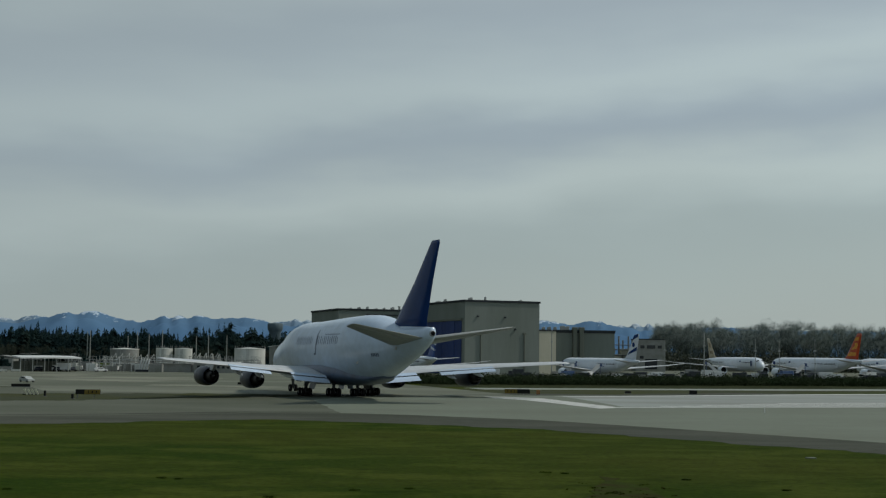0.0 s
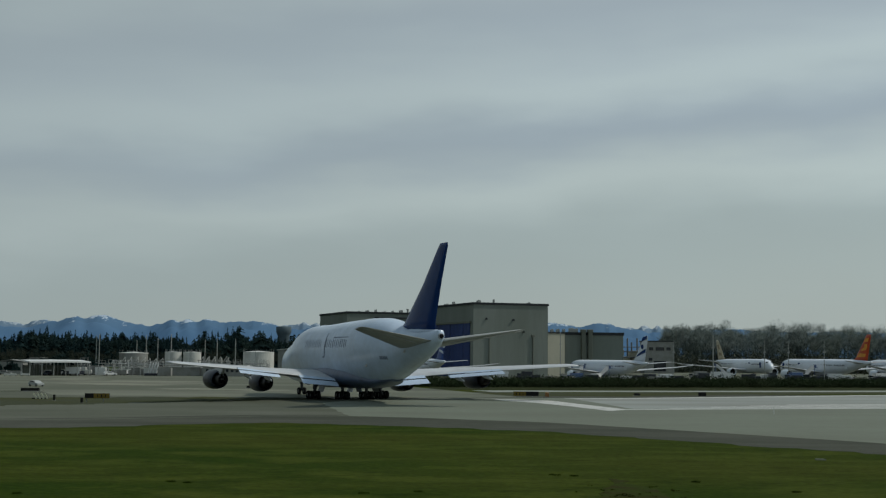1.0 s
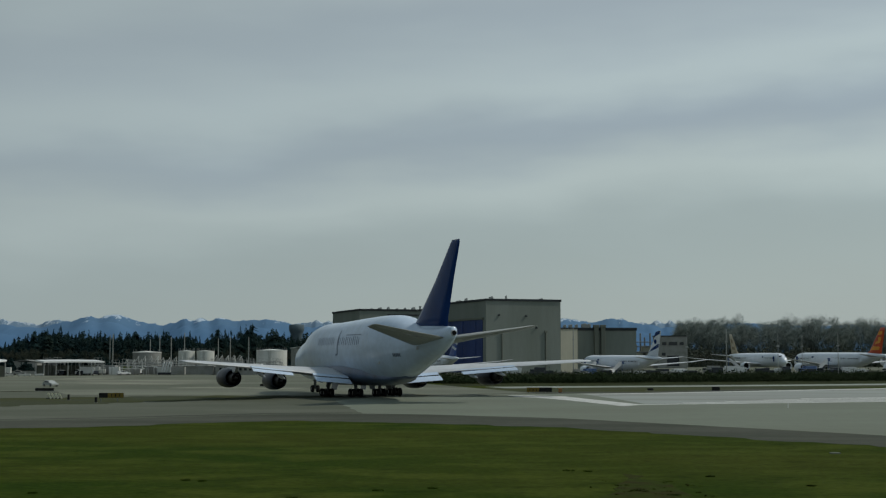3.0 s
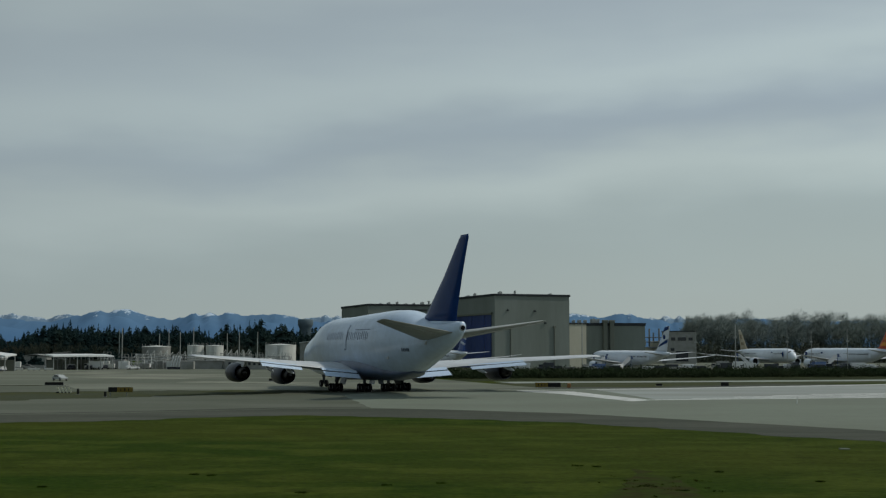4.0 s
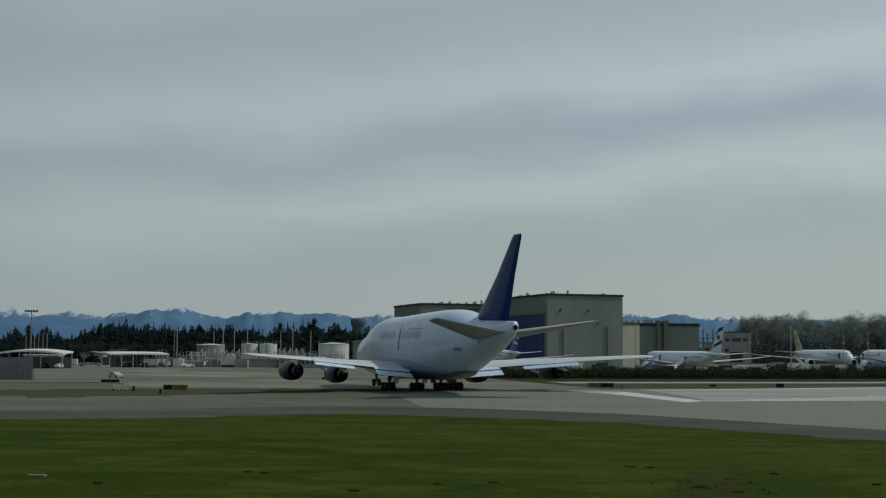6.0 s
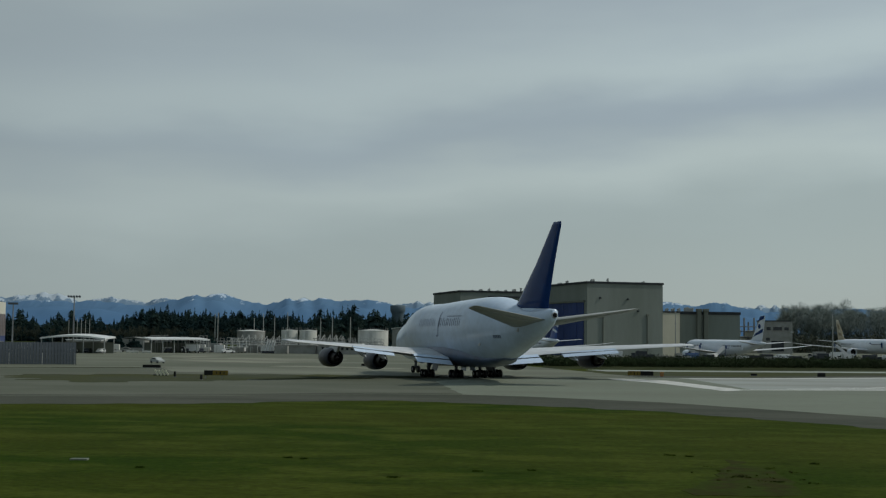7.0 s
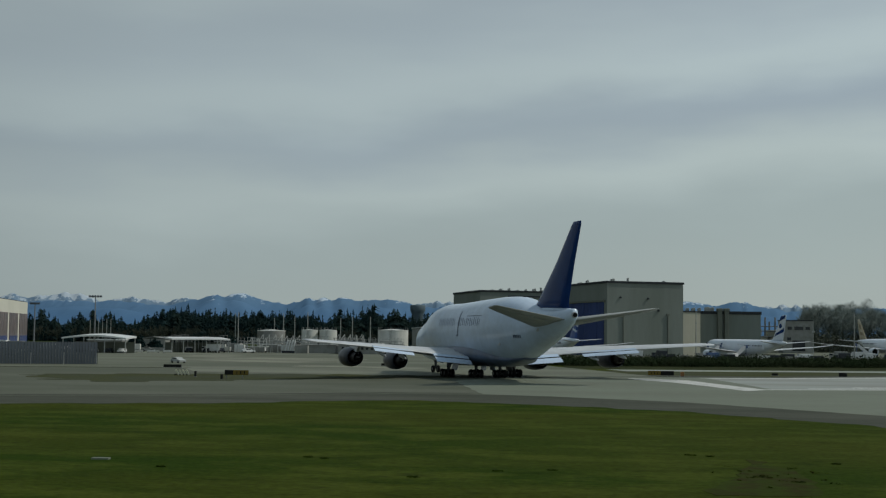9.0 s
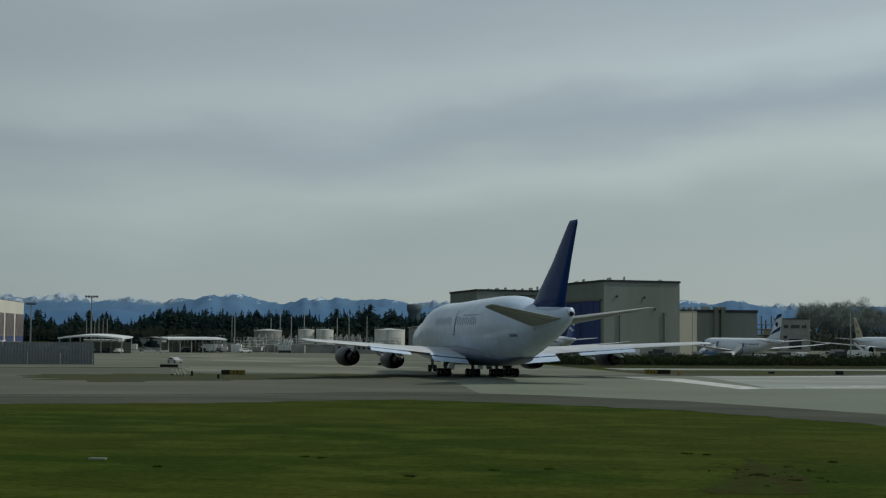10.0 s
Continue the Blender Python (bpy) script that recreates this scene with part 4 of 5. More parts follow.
for k in range(3):
    bm = bmesh.new()
    tube(bm, (33 + 6.5 * k, 2.5, 31.3), (33 + 6.5 * k, 2.5, 32.8 - 0.3 * k), 0.55, 0.5, 12)
    tube(bm, (33 + 6.5 * k, 2.5, 32.8 - 0.3 * k), (33 + 6.5 * k, 2.5, 33.2 - 0.3 * k), 0.8, 0.75, 12)
    part("exhaust_stack", bm, "pole", H2, "pale exhaust stack with a cap")

LOW = thing("workshop", pose(44.5, 640, DIP, 0, 0, 8), "low olive workshop with roof ducts beside the hangar", "building")
block("workshop", LOW, 36.6, 30, 20.2, "hangar")
ribs(LOW, 36.6, 19.6, 1.6, "hangar")
bm = bmesh.new()
box(bm, (18.3, 15, 20.5), (37.4, 30.8, 0.6))
box(bm, (18.3, -0.25, 19.9), (37.3, 0.2, 0.9))
part("roof", bm, "roof_dark", LOW, "dark roof edge")
for x in (17.2, 20.4):
    bm = bmesh.new()
    box(bm, (x, -1.0, 10.4), (2.0, 1.8, 20.8), bevel=0.25)
    box(bm, (x, -1.0, 21.4), (2.6, 2.4, 1.4), bevel=0.2)
    part("wall_duct", bm, "hangar_dark", LOW, "tall olive wall duct")
# added block: its cream colour paints the sunlit end of the workshop wall
SUNLIT = thing("annex", pose(44.2, 634, DIP, 0, 0, 26), "block added in cream for the sunlit end of the workshop wall", "building")
block("annex", SUNLIT, 9.4, 9, 20.0, "cream")
bm = bmesh.new()
box(bm, (4.7, 4.5, 20.3), (9.9, 9.5, 0.6))
part("roof", bm, "roof_dark", SUNLIT, "dark roof edge")
roof_units(LOW, [(3, 3, 1.4, 1.2), (6, 4, 1.6, 1.3), (8.6, 3, 1.4, 1.3), (12.5, 4, 2.2, 1.8), (14.6, 4, 2.0, 1.6)], 20.8)

WB = thing("office_block", pose(101.5, 720, DIP, 0, 0, 4), "pale grey office block with dark windows", "building")
block("office_block", WB, 15.5, 12, 17.8, "shed_wall")
bm = bmesh.new()
box(bm, (7.7, 6, 18.0), (16, 12.6, 0.5))
part("roof", bm, "roof_dark", WB)
for x, z, w, h in ((3.4, 14.0, 2.2, 1.6), (8.0, 14.0, 4.5, 1.8), (12.6, 14.0, 2.2, 1.6), (8.0, 5.0, 6.5, 5.4), (3.0, 8.5, 2.0, 1.5)):
    bm = bmesh.new()
    box(bm, (x, -0.05, z), (w, 0.16, h), bevel=0.03)
    part("window", bm, "glass", WB)
PLANT = thing("process_plant", pose(88.5, 735, DIP), "cream process plant with pipe stacks", "plant")
bm = bmesh.new()
for k, (x, z, w, h) in enumerate(((4, 5, 9, 10), (10, 6.5, 6, 13), (2, 12, 4, 3))):
    box(bm, (x, 3, z), (w, 6, h), bevel=0.15)
part("housing", bm, "cream", PLANT)
for k, x in enumerate((1.5, 6.0, 8.2, 11.2)):
    bm = bmesh.new()
    tube(bm, (x, 1.5, 8), (x, 1.5, 17.5 + 2.2 * (k % 2)), 0.5, 0.45, 10)
    part("chimney_pipe", bm, "steel", PLANT)
for z in (9.5, 12.5, 15):
    bm = bmesh.new()
    tube(bm, (-0.5, -0.4, z), (13, -0.4, z), 0.25, n=8)
    part("pipe", bm, "steel", PLANT)

# long low white barriers before the open shelters
def barrier(x, y, w, rz):
    g = thing("barrier", pose(x, y, 0.025, 0, 0, rz), "long low white traffic barrier", "barrier", "white barriers")
    bm = bmesh.new()
    box(bm, (w / 2, 0, 0.55), (w, 0.35, 0.5), bevel=0.05)
    part("rail", bm, "tank", g)
    n = int(w / 1.5)
    for k in range(n + 1):
        bm = bmesh.new()
        box(bm, (0.2 + (w - 0.4) * k / n, 0, 0.15), (0.3, 0.5, 0.3), bevel=0.03)
        part("foot", bm, "shed_wall", g)


for x, y, w, rz in ((-139.5, 404, 5.6, 12), (-133.0, 406.5, 3.6, 8), (-128.5, 408, 2.6, 8), (-171.5, 396, 7.0, 4)):
    barrier(x, y, w, rz)

# the hall with tall bays beyond the blast fence
HALL = thing("assembly_hall", pose(-219, 469.3, 0, 0, 0, 104.6), "cream assembly hall with tall dark glazed bays", "building")
block("assembly_hall", HALL, 135, 60, 19.2, "hall_white")
bm = bmesh.new()
box(bm, (67.5, 30.3, 19.35), (134.6, 59.4, 0.3))
part("roof", bm, "roof_dark", HALL)
for k in range(5):
    x = 2.5 + 27 * k
    bm = bmesh.new()
    box(bm, (x + 12.5, -0.1, 7.2), (22, 0.3, 13.4))
    part("bay_glazing", bm, "bay", HALL, "dark glazed bay")
    for j in range(4):
        bm = bmesh.new()
        box(bm, (x + 5.2 + 4.8 * j, -0.28, 7.2), (0.55, 0.12, 13.4), bevel=0.03)
        part("bay_mullion", bm, "shed_wall", HALL)
    bm = bmesh.new()
    box(bm, (x + 12.5, -0.27, 2.5), (21, 0.1, 3.4))
    part("bay_kick_panel", bm, "blue_door", HALL, "blue lower panel")

# ---- service yard beyond the apron ----
def shelter(x1, y1, x2, y2, eave, rise, depth, label, posts=5):
    d = Vector((x2 - x1, y2 - y1, 0))
    ang = math.degrees(math.atan2(d.y, d.x))
    L = d.length
    g = thing("shelter", pose(x1, y1, 0.0, 0, 0, ang), label, "shelter", "open shelters")
    bm = bmesh.new()
    n = 14
    rings = []
    for i in range(n + 1):
        u = i / n
        z = eave + rise * math.sin(math.pi * u)
        rings.append([(u * L, -0.6, z), (u * L, -0.6, z + 0.45), (u * L, depth, z + 0.9), (u * L, depth, z + 0.45)])
    skin(bm, rings)
    part("roof", bm, "shed_roof", g, "white metal roof")
    for k in range(posts):
        for y in (0, depth - 0.5):
            bm = bmesh.new()
            x = 0.3 + (L - 0.6) * k / (posts - 1)
            tube(bm, (x, y, 0), (x, y, eave + 0.5 + rise * math.sin(math.pi * k / (posts - 1))), 0.16, n=8)
            part("post", bm, "pole", g)
    # dark panel added to paint the dim interior under the roof
    bm = bmesh.new()
    box(bm, (L / 2, depth - 0.2, eave * 0.4), (L - 1, 0.2, eave * 0.8))
    part("back_panel", bm, "hangar_dark", g, "dark panel added for the shade inside the shelter")
    return g


shelter(-153.6, 390, -134.0, 390, 4.1, 0.75, 9, "open equipment shelter with a white arched roof", 4)
shelter(-129.8, 420, -113.9, 431, 4.0, 0.1, 8, "open shelter with a flat white metal roof", 6)


def pipe_rack(x, y, w, h, rz, label="grey steel pipe rack with loading arms"):
    g = thing("pipe_rack", pose(x, y, 0.025, 0, 0, rz), label, "rack", "pipe racks")
    n = max(2, int(w / 2.5) + 1)
    for k in range(n):
        bm = bmesh.new()
        xx = w * k / (n - 1)
        box(bm, (xx, 0, h / 2), (0.22, 0.22, h))
        part("post", bm, "pole", g)
    for j, z in enumerate((h * 0.55, h * 0.8, h)):
        bm = bmesh.new()
        tube(bm, (-0.4, -0.25, z), (w + 0.4, -0.25, z), 0.13 + 0.05 * (j % 2), n=8)
        part("pipe", bm, ("tank", "pole", "shed_wall")[j], g)
    for k in range(n):
        bm = bmesh.new()
        xx = w * (k + 0.4) / n
        tube(bm, (xx, -0.3, h), (xx + 0.9, -0.6, h + 1.4), 0.10, n=8)
        tube(bm, (xx + 0.9, -0.6, h + 1.4), (xx + 1.3, -1.4, h * 0.4), 0.08, n=8)
        part("loading_arm", bm, "tank", g)
    bm = bmesh.new()
    box(bm, (w / 2, 0.1, h * 0.28), (w * 0.7, 1.2, h * 0.45), bevel=0.1)
    part("pump_housing", bm, "shed_wall", g)
    return g


for x, y, w, h, rz in ((-112, 446, 7, 3.6, 6), (-103, 450, 6, 4.2, 12), (-112, 462, 9, 4.6, 0), (-94, 452, 7, 3.4, 8), (-100, 466, 8, 4.4, 4), (-84, 462, 9, 4.6, 10), (-88, 476, 10, 5.0, 5), (-70, 466, 7, 4.0, 0)):
    pipe_rack(x, y, w, h, rz)


def storage_tank(x, y, r, h, label="white cylindrical storage tank with a shallow cone roof", paint="tank"):
    g = thing("storage_tank", pose(x, y, 0.0), label, "tank", "storage tanks")
    bm = bmesh.new()
    lathe(bm, [(r, 0), (r, h * 0.33), (r * 1.004, h * 0.33), (r * 1.004, h * 0.34), (r, h * 0.34), (r, h * 0.66), (r * 1.004, h * 0.66), (r * 1.004, h * 0.67), (r, h * 0.67), (r, h)], pose(0, 0, 0), 40)
    part("shell", bm, paint, g)
    bm = bmesh.new()
    lathe(bm, [(r * 1.02, h - 0.1), (r * 1.02, h + 0.1), (0.4, h + r * 0.1), (0.02, h + r * 0.1)], pose(0, 0, 0), 40)
    part("roof", bm, "tank", g)
    for k in range(14):
        bm = bmesh.new()
        a = 2 * math.pi * k / 14
        tube(bm, (r * 0.98 * math.cos(a), r * 0.98 * math.sin(a), h), (r * 0.98 * math.cos(a), r * 0.98 * math.sin(a), h + 1.1), 0.04, n=6)
        part("rail_post", bm, "pole", g)
    bm = bmesh.new()
    for sx in (-0.3, 0.3):
        tube(bm, (sx, -r - 0.2, 0), (sx, -r - 0.2, h + 1), 0.05, n=6)
    for k in range(int(h / 0.4)):
        tube(bm, (-0.3, -r - 0.2, 0.4 * k + 0.3), (0.3, -r - 0.2, 0.4 * k + 0.3), 0.025, n=5)
    part("ladder", bm, "pole", g)
    return g


storage_tank(-117, 503, 5.2, 7.4, "wide dull grey storage tank with a pale cone roof", "shed_wall")
storage_tank(-101.8, 500, 3.0, 7.8)
storage_tank(-94.8, 500, 3.2, 7.8)


def shed(x, y, w, d, h, label, wall="shed_wall", roof="shed_roof", rz=0.0, pitch=0.0, doors=(), windows=()):
    g = thing("shed", pose(x, y, 0.0, 0, 0, rz), label, "building", "service sheds")
    bm = bmesh.new()
    box(bm, (w / 2, d / 2, h / 2), (w, d, h))
    part("body", bm, wall, g)
    bm = bmesh.new()
    if pitch:
        skin(bm, [[(-0.4, -0.4, h), (w / 2, -0.4, h + pitch), (w + 0.4, -0.4, h), (w + 0.4, -0.4, h + 0.2), (w / 2, -0.4, h + pitch + 0.2), (-0.4, -0.4, h + 0.2)],
                  [(-0.4, d + 0.4, h), (w / 2, d + 0.4, h + pitch), (w + 0.4, d + 0.4, h), (w + 0.4, d + 0.4, h + 0.2), (w / 2, d + 0.4, h + pitch + 0.2), (-0.4, d + 0.4, h + 0.2)]])
    else:
        box(bm, (w / 2, d / 2, h + 0.15), (w + 0.6, d + 0.6, 0.3), bevel=0.05)
    part("roof", bm, roof, g)
    for x0, z0, ww, hh in doors:
        bm = bmesh.new()
        box(bm, (x0, -0.05, z0 + hh / 2), (ww, 0.16, hh), bevel=0.03)
        part("door", bm, "roof_dark", g, "dark roller door")
    for x0, z0, ww, hh in windows:
        bm = bmesh.new()
        box(bm, (x0, -0.05, z0), (ww, 0.16, hh), bevel=0.03)
        part("window", bm, "glass", g)
    return g


shed(-155.4, 470, 7.6, 7, 4.0, "small grey shed with a low gable roof", "shed_wall", "shed_wall", pitch=0.6, doors=[(4.2, 0, 3, 3)])
storage_tank(-68.0, 482, 5.4, 8.0, "broad white storage tank with a low cone roof")
shed(-80, 440, 14, 6, 3.3, "long low grey building with a row of windows", windows=[(1.5 + 1.6 * k, 1.9, 0.8, 0.9) for k in range(8)])
shed(-100, 446, 18, 5, 2.6, "low grey block wall store", "shed_wall", "shed_wall")
shed(-66, 520, 12, 10, 9.0, "shed with a bright white metal roof", "shed_wall", "shed_roof", pitch=0.8)
shed(-170, 455, 12, 6, 3.4, "low grey store with a flat pale roof", doors=[(3, 0, 3, 2.6), (8, 0, 3, 2.6)])


def light_pole(x, y, h, r=0.14, z=0.0, cross=False, label="slim galvanised light pole"):
    g = thing("light_pole", pose(x, y, z), label, "pole", "light poles")
    bm = bmesh.new()
    tube(bm, (0, 0, 0), (0, 0, h), r * 1.4, r * 0.8, 10)
    part("pole", bm, "pole", g)
    bm = bmesh.new()
    box(bm, (0, 0, 0.2), (0.7, 0.7, 0.4), bevel=0.06)
    part("base", bm, "shed_wall", g)
    if cross:
        bm = bmesh.new()
        box(bm, (0, 0, h * 0.74), (0.9, 0.4, 0.5), bevel=0.1)
        part("lamp", bm, "pole", g)
    return g


for x, h in ((-135.2, 14.0), (-134.1, 14.5), (-119.8, 12.4), (-116.2, 14.2), (-111.8, 13.2), (-106.7, 14.8), (-93.8, 12.7), (-89.2, 13.2), (-82.2, 13.3)):
    light_pole(x, 520, h, 0.17)
for k in range(6):
    light_pole(-208.4 + 1.8 * k, 560, 11.3 + 0.25 * (k % 3), 0.14, label="slim white flagpole without a flag")
for x, y, h in ((69.7, 430, 12.6), (82.0, 430, 14.6), (98.1, 430, 12.9), (116.8, 430, 13.1), (122.8, 500, 13.5)):
    light_pole(x, y, h - DIP, 0.17 if x == 82.0 else 0.09, DIP, cross=True, label="pale apron light pole with a side lamp box")
light_pole(48.6, 612, 20, 0.22, DIP, cross=True, label="pale apron light pole with a side lamp box")


def flood_mast(x, y, h, n, w):
    g = thing("flood_mast", pose(x, y, 0.0), "tall floodlight mast with a row of dark lamps", "mast", "floodlight masts")
    bm = bmesh.new()
    tube(bm, (0, 0, 0), (0, 0, h), 0.3, 0.16, 12)
    part("mast", bm, "steel", g)
    bm = bmesh.new()
    tube(bm, (-w / 2, 0, h - 0.2), (w / 2, 0, h - 0.2), 0.07, n=8)
    part("crossbar", bm, "steel", g)
    for k in range(n):
        bm = bmesh.new()
        box(bm, (-w / 2 + w * k / (n - 1), -0.2, h - 0.05), (0.62, 0.5, 0.55), bevel=0.08, rx=-25)
        part("lamp", bm, "lamp_head", g, "dark floodlight")
    return g


flood_mast(-154.8, 420, 17.5, 5, 3.6)
flood_mast(-183.0, 440, 15.5, 7, 2.8)

# blast fence of ribbed, curved steel leaves
BF = thing("blast_fence", pose(-93.1, 254.6, 0.02, 0, 0, 24.0), "grey galvanised steel blast fence of ribbed leaves", "fence")
prof = [(0.0, 0.0), (0.18, 0.9), (0.42, 1.8), (0.72, 2.7), (1.1, 3.6), (1.4, 4.2)]
bm = bmesh.new()
skin(bm, [[(0.02, y, z) for y, z in prof] + [(0.02, y + 0.06, z) for y, z in prof[::-1]], [(0.44, y, z) for y, z in prof] + [(0.44, y + 0.06, z) for y, z in prof[::-1]]])
leaf = part("fence_leaf", bm, "fence", BF)
bm = bmesh.new()
skin(bm, [[(0.44, y + 0.02, z) for y, z in prof] + [(0.44, y + 0.24, z) for y, z in prof[::-1]], [(0.56, y + 0.02, z) for y, z in prof] + [(0.56, y + 0.24, z) for y, z in prof[::-1]]])
rib = part("fence_rib", bm, "fence_dark", BF)
leaf.location = (-0.56, 0, 0)
rib.location = (-0.56, 0, 0)
for k in range(1, 120):
    again(leaf, pose(-0.56 * (k + 1), 0, 0), BF)
    if k > 0:
        again(rib, pose(-0.56 * (k + 1), 0, 0), BF)
for k in range(12):
    bm = bmesh.new()
    tube(bm, (-0.3 - 6 * k, -0.9, 0), (-0.3 - 6 * k, -0.9, 2.2), 0.045, n=8)
    part("guard_post", bm, "pole", BF)


# airfield signs and markers
def airfield_sign(x, y, w, h, rz, faces, label, legs=2, lift=0.35):
    g = thing("airfield_sign", pose(x, y, 0.02, 0, 0, rz), label, "sign", "airfield signs")
    bm = bmesh.new()
    box(bm, (w / 2, 0.14, lift + h / 2), (w, 0.24, h), bevel=0.03)
    part("housing", bm, "sign_black", g)
    x0 = 0.0
    for material, share in faces:
        bm = bmesh.new()
        box(bm, (x0 + w * share / 2, 0.0, lift + h / 2), (w * share - 0.03, 0.06, h - 0.05), bevel=0.01)
        part("sign_face", bm, material, g)
        if material == "sign_yellow":
            for k in range(3):
                bm = bmesh.new()
                box(bm, (x0 + w * share * (0.25 + 0.25 * k), -0.035, lift + h / 2), (0.10 + 0.05 * (k % 2), 0.02, h * 0.55))
                part("face_bar", bm, "sign_black", g)
        x0 += w * share
    for k in range(legs):
        bm = bmesh.new()
        tube(bm, (w * (k + 0.5) / legs - (0.35 * w if legs == 2 and k == 0 else 0) * 0.5, 0.14, -0.02), (w * (k + 0.5) / legs - (0.35 * w if legs == 2 and k == 0 else 0) * 0.5, 0.14, lift + 0.05), 0.06, n=8)
        part("leg", bm, "steel", g)
    return g


airfield_sign(-49.5, 185.0, 3.3, 0.66, 4, (("sign_black", 0.36), ("sign_yellow", 0.64)), "black and yellow airfield guidance sign on legs", lift=0.5)
airfield_sign(10.3, 227.5, 4.2, 0.72, 2, (("sign_yellow", 0.5), ("sign_black", 0.5)), "yellow and black airfield guidance sign beside the runway", lift=0.2)
for x, y, w, h, mat_, lab in ((33.0, 244.3, 1.05, 0.42, "sign_black", "small dark runway marker box"), (44.3, 242.6, 1.35, 0.75, "sign_black", "dark runway marker box"),
                              (16.0, 229.7, 0.6, 0.75, "orange", "small rusty marker box"), 
                              (-39.7, 276.5, 3.2, 0.5, "sign_black", "low dark sign box on the apron"), (-73.5, 239, 3.2, 0.55, "sign_black", "low dark sign box on the apron"),
                              (-55.2, 190.5, 0.28, 0.8, "sign_black", "small black taxiway edge marker"), (-48.8, 181.0, 0.3, 0.7, "sign_black", "small black taxiway edge marker")):
    g = thing("marker_box", pose(x, y, 0.02, 0, 0, 3), lab, "marker", "airfield markers")
    bm = bmesh.new()
    box(bm, (0, 0, h / 2), (w, 0.35, h), bevel=0.05)
    part("case", bm, mat_, g)
    bm = bmesh.new()
    box(bm, (0, 0, 0.03), (w * 1.15, 0.5, 0.06))
    part("foot", bm, "steel", g)
BARR = thing("barricade", pose(-59.6, 195.5, 0.03, 0, 0, 8), "low barricade with slanted yellow stripes", "barricade")
for k in range(4):
    bm = bmesh.new()
    box(bm, (0.5 * k + 0.2, 0, 0.42), (0.25, 0.1, 0.92), ry=-30, bevel=0.02)
    part("stripe_board", bm, "stripe", BARR)
bm = bmesh.new()
box(bm, (0.9, 0.12, 0.08), (2.3, 0.3, 0.16), bevel=0.03)
part("base", bm, "sign_black", BARR)
STICK = thing("edge_marker", pose(38.2, 162.8, 0.02), "thin white taxiway edge marker stick", "marker")
bm = bmesh.new()
tube(bm, (0, 0, 0), (0, 0, 0.75), 0.06, 0.04, 8)
part("stick", bm, "car_white", STICK)
CAP = thing("access_cover", pose(23.5, 87.7, 0.0), "small pale concrete access cover in the grass", "cover")
bm = bmesh.new()
box(bm, (0, 0, 0.03), (0.6, 0.5, 0.1), bevel=0.02)
part("lid", bm, "concrete", CAP)


COVER = thing("access_cover", pose(-23.5, 65.1, 0.0, 0, 0, 4), "narrow pale concrete strip in the grass", "cover")
bm = bmesh.new()
box(bm, (0, 0, 0.03), (0.85, 0.45, 0.1), bevel=0.02)
part("lid", bm, "concrete", COVER)


# dark weed tufts here and there in the turf
def weed(x, y, r):
    heap, g = Heap(), thing("weed", Matrix(), "dark green weed tuft in mown grass", "weed", "weed tufts")
    wr = random.Random(int(x * 10 + y))
    for _ in range(60):
        a, q, h = wr.random() * 6.28, 0.8 * r * wr.random() ** 0.6, wr.uniform(0.03, 0.10)
        cx, cy = x + q * math.cos(a), y + q * math.sin(a)
        heap.add([(cx - 0.02, cy, 0), (cx + 0.02, cy, 0), (cx + wr.uniform(-0.1, 0.1), cy + wr.uniform(-0.1, 0.1), h)], [(0, 1, 2)])
    raw("leaves", heap.v, heap.f, "weed", g)


for x, y, r in ((-13.9, 68.5, 0.35), (-13.0, 68.0, 0.3), (-7.5, 60.0, 0.4), (-4.0, 63.5, 0.35), (-1.5, 64.5, 0.3), (5.6, 74.5, 0.45), (6.6, 74.0, 0.3), (9.3, 61.5, 0.4), (8.0, 63.5, 0.5), (12.6, 71.0, 0.3), (16.5, 66.0, 0.3), (-19.5, 62.0, 0.3)):
    weed(x, y, r)


# vehicles and yard clutter
def small_car(m, paint, label):
    g = thing("car", m, label, "car", "parked cars")
    bm = bmesh.new()
    skin(bm, [[(x, y, z) for y, z in ((-2.1, 0.35), (-2.15, 0.75), (-1.0, 0.95), (-0.4, 1.42 if abs(x) < 0.8 else 1.38), (1.1, 1.45), (1.9, 0.95), (2.1, 0.8), (2.1, 0.35))] for x in (-0.86, -0.7, 0.7, 0.86)])
    part("body", bm, paint, g)
    bm = bmesh.new()
    box(bm, (0, 0.3, 1.16), (1.74, 1.7, 0.34), bevel=0.06)
    part("window_band", bm, "glass", g)
    for sx in (-0.8, 0.8):
        for sy in (-1.35, 1.35):
            tyre, rim = wheel_meshes(0.33, 0.2)
            for o in (tyre, rim):
                o.parent = g
                o.location = (sx, sy, 0.33)
    return g


